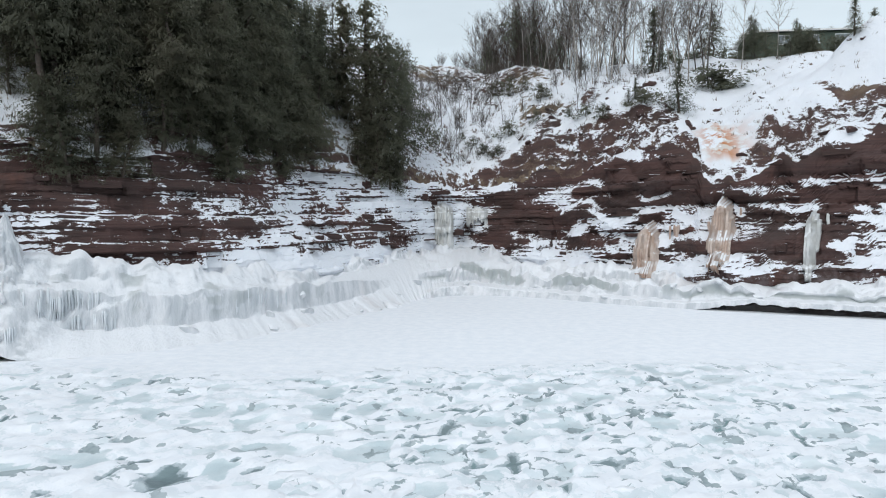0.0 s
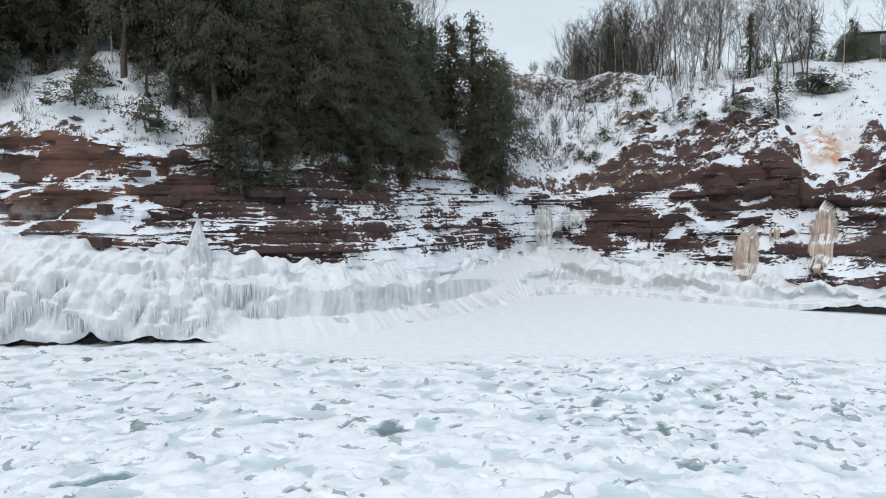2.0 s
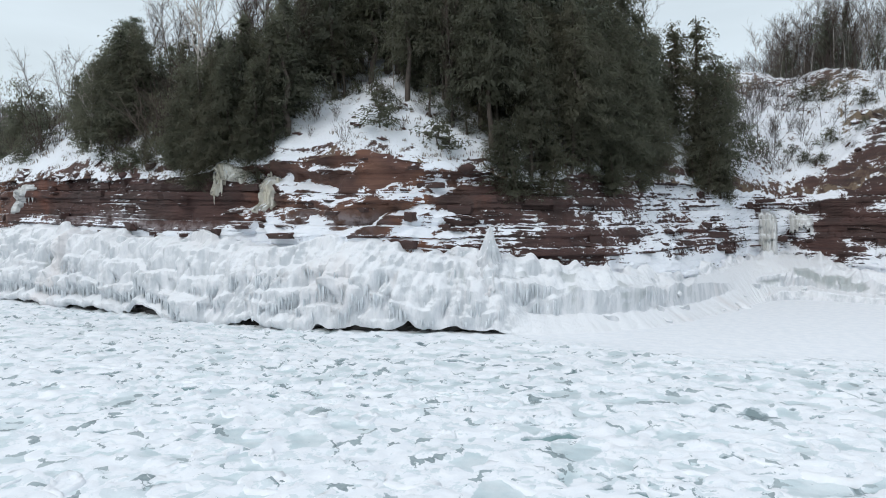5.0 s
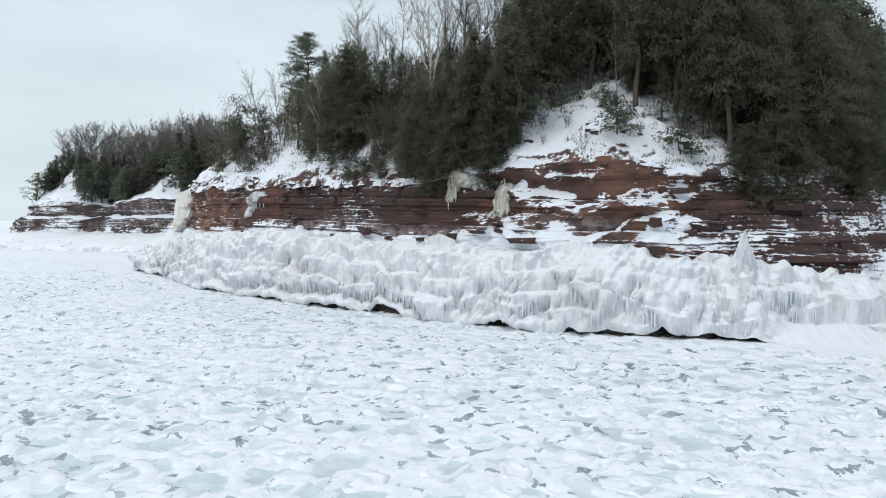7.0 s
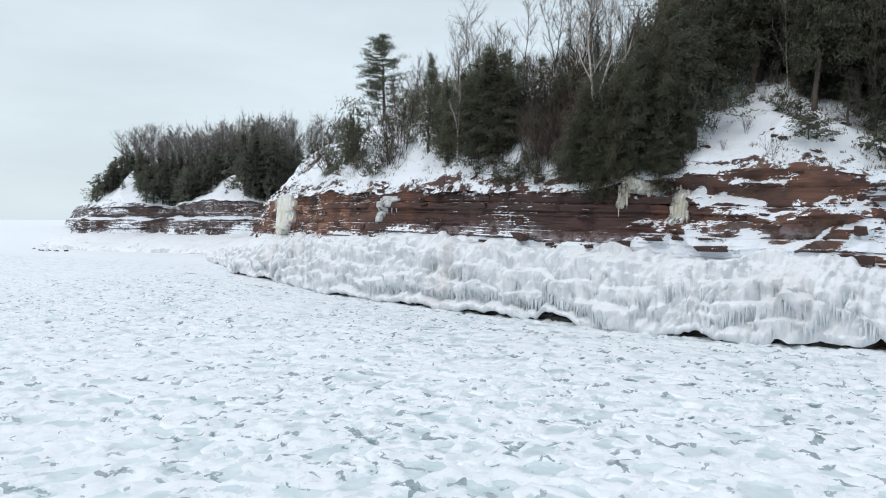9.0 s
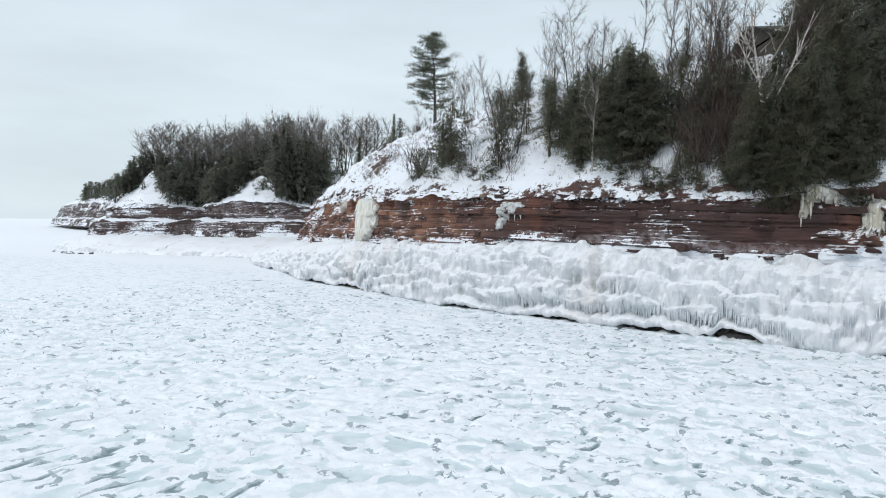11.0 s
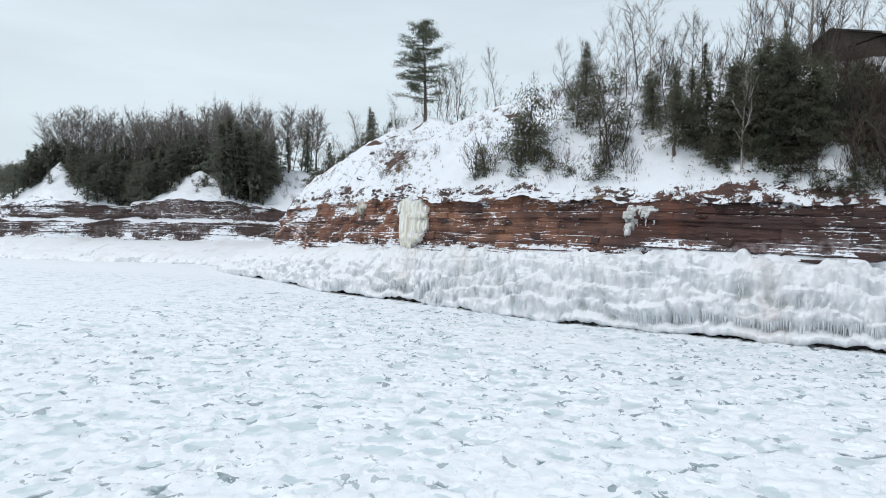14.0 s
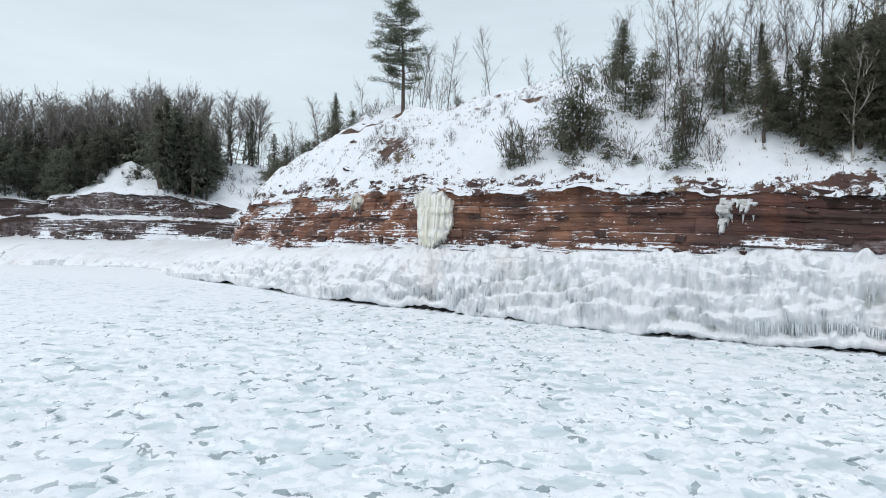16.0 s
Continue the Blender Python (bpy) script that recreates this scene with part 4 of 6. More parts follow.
def soften(me, h, rng_lift=0.7):
    """Crown shading as of one soft mass: normals lean out of the crown."""
    co = np.empty(len(me.vertices) * 3)
    me.vertices.foreach_get("co", co)
    co = co.reshape(-1, 3)
    nrm = co * np.array([1, 1, 0])
    nrm /= np.linalg.norm(nrm, axis=1, keepdims=True) + 0.3
    nrm[:, 2] = rng_lift
    nrm += np.random.RandomState(3).normal(0, 0.08, nrm.shape)
    nrm /= np.linalg.norm(nrm, axis=1, keepdims=True)
    me.polygons.foreach_set("use_smooth", [True] * len(me.polygons))
    me.normals_split_custom_set_from_vertices(nrm.tolist())
    return me


def thing_of(name, label, category, group, parts):
    """An empty at the base that carries the named parts; far below ground as a pattern to copy."""
    if len(parts) == 1:
        return tagged(new(name, parts[0][1]), label, category, group)
    root = tagged(new(name), label, category, group)
    for pname, me in parts:
        part(pname, me, root)
    return root


def trunk_mesh(h, r, rng, mat, lean=0.02, top=1.0):
    pts = [np.array([0, 0, -0.6])]
    n = 9
    for k in range(1, n + 1):
        p = np.array([lean * h * (k / n) ** 2 * rng.uniform(0.6, 1.4), rng.normal(0, 0.012) * h, h * top * k / n])
        pts.append(p)
    rad = [r * (1 - 0.93 * k / n) for k in range(n + 1)]
    v, f = tubes([(pts[k], pts[k + 1], rad[k], rad[k + 1]) for k in range(n)], 7)
    return mesh_of("trunk", v, f, mat)


def conifer_parts(seed, h, r, low, shape, ragged, n_branch, per, mat, size=0.34, sag=0.3, whorled=0.0, core=80, hang=0.35):
    """A conifer grown branch by branch: shape sets how the reach falls towards the tip, ragged how uneven it is."""
    rng = np.random.RandomState(seed)
    cs, ws, sticks = [], [], []
    lob = rng.uniform(0, 6.28, 3)
    for k in range(n_branch):
        t = (k + rng.uniform(0, 1)) / n_branch
        if whorled:
            t = (np.floor(t * whorled) + 0.25 * rng.rand()) / whorled
        z = h * (low + (1 - low) * t) * 0.985
        a = rng.uniform(0, 2 * np.pi)
        reach = r * (min(1.0, (t + 0.04) / 0.14) ** 0.5) * (1 - t) ** shape + 0.10
        reach *= 0.85 + 0.18 * np.sin(2 * a + lob[0] + 3 * t) + 0.15 * np.sin(3 * a + lob[1] - 5 * t)
        L = reach * (1 + ragged * rng.normal(0, 0.35))
        if L < 0.15:
            continue
        out = np.array([np.cos(a), np.sin(a), 0])
        rise = rng.uniform(-0.25, 0.45) * (0.4 + t)
        m = max(6, int(per * L / r))
        q = rng.uniform(0.25, 1.0, m) ** 0.6
        drop = rise * L * q - sag * L * q ** 2
        p = out[None] * (q * L)[:, None] + np.array([0, 0, z])
        p[:, 2] += drop
        p += rng.normal(0, 1, (m, 3)) * (np.array([0.13, 0.13, 0.10]) * (0.6 + 0.9 * r / 2))[None]
        if k % 5 == 0:
            sticks.append((np.array([0, 0, z]), out * L * 0.9 + np.array([0, 0, z + rise * L * 0.9 - sag * L * 0.8]), 0.03, 0.008))
        cs.append(p)
        ws.append(out[None] * hang + rng.normal(0, 0.45, (m, 3)) + np.array([0, 0, hang - 1.0]))
    c, w = np.concatenate(cs), np.concatenate(ws)
    v, f = sprays(c, w, size, size * 0.5, rng, 0.25)
    # sprays deep in it
    t = rng.uniform(0.02, 0.9, core)
    a = rng.uniform(0, 2 * np.pi, core)
    rr = 0.42 * r * (1 - t) ** shape * np.sqrt(rng.uniform(0, 1, core))
    cc = np.stack([rr * np.cos(a), rr * np.sin(a), h * (low + (1 - low) * t)], 1)
    cv, cf = sprays(cc, rng.normal(0, 1, (core, 3)), 0.7, 0.5, rng, 0.3)
    bv, bf = tubes(sticks, 3)
    faces = f.tolist() + (cf + len(v)).tolist() + (bf + len(v) + len(cv)).tolist()
    return [("trunk", trunk_mesh(h * 0.98, 0.017 * h, rng, M_BARK, 0.01)), ("crown", soften(mesh_of("crown", np.concatenate([v, cv, bv]), faces, mat), h))]


def pine_parts(seed, h=20.0):
    """White pine: bare lower trunk, tiers of long limbs that end in flat tufted plates, longer to one side."""
    rng = np.random.RandomState(seed)
    cs, ws, sticks = [], [], []
    for k in range(80):
        t = min(0.985, 0.20 + 0.80 * ((k + rng.uniform(-0.4, 0.4)) / 79) ** 0.85)
        if rng.rand() < 0.92:
            a = rng.uniform(0, 2 * np.pi) if k % 3 else rng.normal(np.pi, 0.7)
            L = (4.0 * np.sin(np.pi * min(1, 0.20 + 0.76 * (t - 0.1) / 0.9)) ** 0.8 + 0.3) * rng.uniform(0.35, 1.12)
            L *= 1.22 if np.cos(a) < -0.2 else 0.92
            flat = np.array([np.cos(a), np.sin(a), 0])
            p0 = np.array([0, 0, h * t])
            mid = p0 + flat * L * 0.55 + np.array([0, 0, rng.uniform(-0.05, 0.10) * L])
            tip = p0 + flat * L + np.array([0, 0, rng.uniform(0.05, 0.42) * L])
            sticks += [(p0, mid, 0.085, 0.055), (mid, tip, 0.055, 0.02)]
            for plate in range(1 + int(L > 1.6) + int(L > 2.8)):
                q = (0.98, 0.72, 0.46)[plate] + rng.normal(0, 0.04)
                at = p0 + (mid - p0) * min(1, q / 0.55) if q < 0.55 else mid + (tip - mid) * (q - 0.55) / 0.45
                at = at + np.cross(flat, (0, 0, 1)) * rng.normal(0, 0.35)
                m = rng.randint(70, 120)
                spread = np.array([0.52, 0.52, 0.19]) * rng.uniform(0.75, 1.2)
                cs.append(at + rng.normal(0, 1, (m, 3)) * spread + np.array([0, 0, 0.12]))
                ws.append(np.repeat(flat[None], m, 0) * 0.5 + np.array([0, 0, 0.4]) + rng.normal(0, 0.6, (m, 3)))
    c, w = np.concatenate(cs), np.concatenate(ws)
    v, f = sprays(c, w, 0.34, 0.11, rng, 0.0)
    bv, bf = tubes(sticks, 4)
    return [("trunk", trunk_mesh(h, 0.34, rng, M_BARK, -0.03)), ("limb", mesh_of("limb", bv, bf, M_BARK)), ("crown", mesh_of("crown", v, f, M_PINE, False))]


def hardwood_parts(seed, h=11.0, bark=None, twig=None, r0=0.085, limbs_=11, fan=0.8, lowest=0.3, reach=0.36, subs=150, twigs=420, thick=1.0):
    """A leafless tree: a trunk that thins upwards, limbs that curve up and out, side branches and a haze of fine twigs."""
    rng = np.random.RandomState(seed)
    n = 9
    trunk, limbs = [], []
    p, d = np.array([0, 0, -0.4]), np.array([rng.normal(0, 0.04), rng.normal(0, 0.04), 1.0])
    spine = [p]
    for k in range(n):
        d = d + np.array([rng.normal(0, 0.05), rng.normal(0, 0.05), 0])
        p = p + d / np.linalg.norm(d) * (h * 0.93 + 0.4) / n
        spine.append(p)
    for k in range(n):
        trunk.append((spine[k], spine[k + 1], r0 * (1 - 0.9 * k / n), r0 * (1 - 0.9 * (k + 1) / n)))
    for j in range(limbs_):
        t = lowest + (0.97 - lowest) * (j + rng.uniform(0, 1)) / limbs_
        k = min(n - 1, int(t * n))
        p = spine[k] + (spine[k + 1] - spine[k]) * (t * n - k)
        a = j * 2.4 + rng.normal(0, 0.5)
        d = np.array([np.cos(a) * fan, np.sin(a) * fan, 1.0 - 0.25 * fan + 0.3 * t])
        L = reach * h * (1.15 - 0.75 * t) * rng.uniform(0.7, 1.2)
        r = r0 * (1 - 0.85 * t) * 0.6
        for m in range(3):
            d = d / np.linalg.norm(d) + np.array([rng.normal(0, 0.14), rng.normal(0, 0.14), 0.12])
            q = p + d / np.linalg.norm(d) * L / 3
            limbs.append((p, q, max(r * (1 - 0.3 * m), 0.016 * thick), max(r * (0.7 - 0.3 * m), 0.010 * thick)))
            p = q
    start = np.array([q[0] for q in limbs] + [spine[-3], spine[-2]])
    stop = np.array([q[1] for q in limbs] + [spine[-2], spine[-1]])
    pick = rng.randint(0, len(start), subs)
    base = start[pick] + (stop - start)[pick] * rng.uniform(0, 1, (subs, 1))
    way = (stop - start)[pick]
    way = way / np.linalg.norm(way, axis=1, keepdims=True) + rng.normal(0, 0.55, (subs, 3)) + np.array([0, 0, 0.2])
    way /= np.linalg.norm(way, axis=1, keepdims=True)
    length = 0.13 * h * rng.uniform(0.5, 1.2, subs)
    sv, sf = sprays(base + way * (length * 0.4)[:, None], way, 0.13 * h, 0.034 * thick, rng, 0.0)
    own = rng.randint(0, subs, twigs)
    tb = base[own] + way[own] * (length[own] * rng.uniform(0.2, 1.1, twigs))[:, None]
    tw = way[own] + rng.normal(0, 0.6, (twigs, 3)) + np.array([0, 0, 0.15])
    tv, tf = sprays(tb, tw, 0.062 * h, 0.020 * thick, rng, 0.0)
    bv, bf = tubes(limbs, 3)
    faces = bf.tolist() + (sf + len(bv)).tolist() + (tf + len(bv) + len(sv)).tolist()
    kv, kf = tubes(trunk, 5)
    return [("trunk", mesh_of("trunk", kv, kf, bark or M_GREYBARK)), ("crown", mesh_of("crown", np.concatenate([bv, sv, tv]), faces, twig or M_TWIG, False))]


def bare_parts(seed, h=11.0, stems=1, bark=None, twig=None, limb=0.45, levels=3, r0=0.13, fan=0.5, lowest=0.3, twigs=700):
    rng = np.random.RandomState(seed)
    trunk, limbs = [], []

    def grow(p, d, length, r, level):
        n = (6, 3, 2, 1)[level] if stems == 1 else (4, 2)[level]
        for k in range(n):
            d = d + rng.normal(0, 0.09 if level == 0 else 0.16, 3) + np.array([0, 0, 0.05 if level else 0.0])
            d = d / np.linalg.norm(d)
            q = p + d * length / n
            r1 = r * (1 - 0.85 * (k + 1) / n) if level else r * (1 - 0.16)
            (trunk if level == 0 else limbs).append((p, q, max(r, 0.017), max(r1, 0.011)))
            if level < levels and (k >= n * lowest or level):
                for _ in range(rng.randint(1, 4) if level else rng.randint(1, 3)):
                    a = rng.uniform(0, 2 * np.pi)
                    side = np.array([np.cos(a), np.sin(a), rng.uniform(0.1, 0.6)])
                    nd_ = d * rng.uniform(0.6, 1.0) + side * fan * rng.uniform(0.7, 1.4)
                    grow(q, nd_ / np.linalg.norm(nd_), length * limb * rng.uniform(0.6, 1.15), max(r * 0.42, 0.010), level + 1)
            p, r = q, r1

    for s_ in range(stems):
        a = rng.uniform(0, 2 * np.pi)
        d = np.array([np.cos(a), np.sin(a), 0]) * (0.05 if stems == 1 else rng.uniform(0.12, 0.38)) + np.array([0, 0, 1])
        p = np.array([np.cos(a), np.sin(a), 0]) * (0 if stems == 1 else 0.15) + np.array([0, 0, -0.4])
        grow(p, d / np.linalg.norm(d), h * rng.uniform(0.62, 0.78), r0 / stems ** 0.4, 0)
    tv, tf = tubes(trunk, 5 if stems == 1 else 3)
    bv, bf = tubes(limbs, 3)
    ends = np.array([q[0] + (q[1] - q[0]) * rng.uniform(0.2, 1.2) for q in limbs])
    ways = np.array([q[1] - q[0] for q in limbs])
    pick = rng.randint(0, len(ends), twigs)
    w = ways[pick] / (np.linalg.norm(ways[pick], axis=1, keepdims=True) + 1e-9) + rng.normal(0, 0.30, (twigs, 3)) + np.array([0, 0, 0.25])
    sv, sf = sprays(ends[pick] + rng.normal(0, 0.12, (twigs, 3)), w, 0.085 * h, 0.030, rng, 0.0)
    faces = bf.tolist() + (sf + len(bv)).tolist()
    bv = np.concatenate([bv, sv])
    if stems > 1:
        return [("stem", mesh_of("stem", np.concatenate([tv, bv]), tf.tolist() + [tuple(len(tv) + i for i in q) for q in faces], twig or M_TWIG, False))]
    return [("trunk", mesh_of("trunk", tv, tf, bark or M_GREYBARK)), ("crown", mesh_of("crown", bv, faces, twig or M_TWIG, False))]


PATTERNS = {}


def pattern(key, name, label, category, group, makers):
    """Several grown examples of one kind; each is used once and then copied."""
    PATTERNS[key] = dict(name=name, label=label, category=category, group=group, made=[None] * len(makers), makers=makers, uses=[])


BRUSH = []


def plant(key, at, height, turn=0.0, which=None, stretch=1.0, lean=(0.0, 0.0)):
    P = PATTERNS["shrub" if key == "brush" else key]
    k = int(which if which is not None else len(P["uses"])) % len(P["makers"])
    maker, tall = P["makers"][k]
    g = height / tall
    m = Matrix.Translation(at) @ Euler((lean[0], lean[1], turn)).to_matrix().to_4x4() @ Matrix.Diagonal((g * stretch, g * stretch, g, 1))
    if key == "brush":
        BRUSH.append((k, m))
        return None
    P["uses"].append(1)
    if P["made"][k] is None:
        root = thing_of(P["name"], P["label"], P["category"], P["group"], maker())
        P["made"][k] = root
        root.matrix_basis = m
        return root
    ob = P["made"][k].copy()
    scene.collection.objects.link(ob)
    ob.matrix_basis = m
    for child in P["made"][k].children:
        c = child.copy()
        scene.collection.objects.link(c)
        c.parent = ob
    return ob


CEDARS = [(2.3, 0.03, 0.50, 0.8), (2.0, 0.10, 0.62, 1.0), (2.6, 0.05, 0.42, 0.9), (2.2, 0.26, 0.55, 1.1), (1.8, 0.06, 0.7, 0.8), (2.2, 0.04, 0.72, 0.3)]
SPRUCES = [(2.2, 0.05, 0.85, 0.7, 17), (2.6, 0.20, 0.75, 1.1, 15), (1.6, 0.03, 0.95, 0.6, 20), (2.3, 0.38, 0.7, 1.2, 14)]
pattern("cedar", "cedar_tree", "dense dark green cedar tree on the snowy bluff", "conifer", "cedars on the bluff", [(lambda k=k, q=q: conifer_parts(300 + k, 11.0, q[0], q[1], q[2], q[3], 240, 46, M_CEDAR, 0.18), 11.0) for k, q in enumerate(CEDARS)])
pattern("spruce", "spruce_tree", "dark spruce tree with layered drooping branches", "conifer", "spruces on the hill", [(lambda k=k, q=q: conifer_parts(400 + k, 12.0, q[0], q[1], q[2], q[3], 220, 36, M_SPRUCE, 0.19, 0.35, q[4], 60, 0.6), 12.0) for k, q in enumerate(SPRUCES)])
pattern("far_cedar", "fir_tree", "dark fir tree in the woods of the far shore", "conifer", "firs of the far shore", [(lambda k=k, q=q: conifer_parts(350 + k, 11.0, q[0], q[1], q[2], q[3], 110, 15, M_HAZED_GREEN, 0.42, 0.3, 0.0, 60), 11.0) for k, q in enumerate(CEDARS[:4])])
pattern("far_spruce", "spruce_tree", "dark spruce tree in the woods of the far shore", "conifer", "spruces of the far shore", [(lambda k=k, q=q: conifer_parts(450 + k, 12.0, q[0], q[1], q[2], q[3], 110, 16, M_HAZED_GREEN, 0.42, 0.35, q[4], 60, 0.6), 12.0) for k, q in enumerate(SPRUCES[:3])])
pattern("pine", "white_pine", "tall lone white pine with open tiered crown on the ridge", "conifer", "", [(lambda: pine_parts(500), 20.0)])
pattern("birch", "birch_tree", "bare birch tree with pale bark and fine twigs", "bare tree", "bare birches", [(lambda k=k: hardwood_parts(600 + k, 11.0, M_BIRCH, M_FARTWIG, 0.070, 11, 0.80, 0.30, 0.36, 130, 400), 11.0) for k in range(6)])
pattern("white_birch", "birch_tree", "bare white birch with forked pale limbs", "bare tree", "", [(lambda k=k: hardwood_parts(640 + k, 11.0, M_BIRCH, M_BIRCH, 0.15, 7, 0.75, 0.30, 0.50, 90, 200, 1.5), 11.0) for k in range(3)])
pattern("hardwood", "bare_tree", "bare grey-brown hardwood tree with a fine twiggy crown", "bare tree", "bare hardwoods", [(lambda k=k: hardwood_parts(650 + k, 11.0, M_GREYBARK, M_TWIG, 0.085, 12, 0.85, 0.28, 0.36, 150, 420), 11.0) for k in range(6)])
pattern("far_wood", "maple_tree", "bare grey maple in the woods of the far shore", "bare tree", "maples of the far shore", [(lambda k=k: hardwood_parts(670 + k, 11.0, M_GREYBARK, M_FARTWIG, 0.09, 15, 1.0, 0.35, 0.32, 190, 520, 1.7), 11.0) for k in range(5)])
pattern("shrub", "shrub", "leafless brown shrub with many thin stems in snow", "shrub", "brush on the slope", [(lambda k=k: bare_parts(700 + k, 3.0, 7, M_TWIG, M_TWIG, 0.55, 1, 0.018, 0.5, 0.1, 80), 3.0) for k in range(4)])
pattern("thicket", "evergreen_bush", "tall ragged bush of brown-green cedar and twigs", "bush", "thickets on the slope", [(lambda k=k: conifer_parts(830 + k, 6.0, 2.3, 0.02, 0.30, 1.3, 130, 26, M_CEDAR, 0.20, 0.1, 0.0, 30, 0.5), 6.0) for k in range(2)])
pattern("alder", "alder_shrub", "leafless grey-brown alder with thin upright stems", "shrub", "alders in the bay", [(lambda k=k: bare_parts(720 + k, 3.0, 7, M_GREYBARK, M_GREYBARK, 0.55, 1, 0.018, 0.5, 0.1, 80), 3.0) for k in range(4)])
pattern("juniper", "evergreen_bush", "low dark evergreen bush half buried in snow", "bush", "evergreen bushes", [(lambda k=k: conifer_parts(800 + k, 2.4, 1.4, 0.02, 0.45, 1.2, 60, 20, M_CEDAR, 0.2, 0.1, 0.0, 10, 0.6), 2.4) for k in range(2)])


def far_brush():
    """The many small bare bushes of the crests and of the far slopes, past counting."""
    verts, faces, start = [], [], 0
    for k, m in BRUSH:
        root = PATTERNS["shrub"]["made"][k]
        for child in (root,) if root.data else root.children:
            me = child.data
            co = np.empty(len(me.vertices) * 3)
            me.vertices.foreach_get("co", co)
            full = np.array(m if child == root else m @ child.matrix_basis)
            verts.append(co.reshape(-1, 3) @ full[:3, :3].T + full[:3, 3])
            faces += [tuple(start + i for i in p.vertices) for p in me.polygons]
            start += len(me.vertices)
    return tagged(new("brush", mesh_of("brush", np.concatenate(verts), faces, M_TWIG)), "leafless brown brush scattered over the snowy crests", "brush", kind="stuff")


def spot(s, v):
    p = hill(np.array([float(s)]), np.array([float(v)]))[0]
    return Vector((float(p[0]), float(p[1]), float(p[2]) - 0.1))


grow_rng = np.random.RandomState(77)


def scatter(key, count, s_range, v_range, heights, avoid=None, apart=1.6, stretch=(0.85, 1.2), lean=0.04, kinds=tuple(range(12))):
    """Plants spread over a stretch of the hillside, no two closer than apart."""
    done = []
    tries = 0
    while len(done) < count and tries < count * 30:
        tries += 1
        s, v = grow_rng.uniform(*s_range), grow_rng.uniform(*v_range)
        p = spot(s, v)
        if (avoid and avoid(p, s, v)) or any((p - q).length < apart for q in done):
            continue
        done.append(p)
        plant(key, p, grow_rng.uniform(*heights), grow_rng.uniform(0, 6.28), kinds[grow_rng.randint(0, len(kinds))], grow_rng.uniform(*stretch), (grow_rng.normal(0, lean), grow_rng.normal(0, lean)))


def clear(p, s, v):
    """Open snow: the clearing over the cliff, the gap in the skyline, the two far snow domes, small glades."""
    if 10.95 < s < 12.3 and v < 0.36:
        return True
    if 12.2 < s < 13.9 and v < 0.21 + 0.12 * math.exp(-((s - 13.3) / 0.25) ** 2):
        return True
    if (15.2 < s < 16.15 and v < 0.19 + 0.05 * math.sin(s * 19)) or (14.35 < s < 15.9 and 0.25 < v < 1.1):
        return True
    if 24.6 < s < 27.4 and v < 0.9:
        return True
    if -5.0 < p.x < 6.0 and p.y > 84:
        return True
    if v < 0.6 * (1 - abs(s - 28.75) / 0.75) or v < 0.62 * (1 - abs(s - 33.2) / 0.85):
        return True
    if (abs(s - 10.5) < 0.22 and v < 0.10) or (abs(s - 7.95) < 0.12 and v < 0.14) or (abs(s - 9.3) < 0.17 and v < 0.22) or (abs(s - 8.6) < 0.10 and v < 0.25):
        return True
    return False


plant("pine", spot(21.72, 1.0), 20.3, 0.4, 0, 1.15)

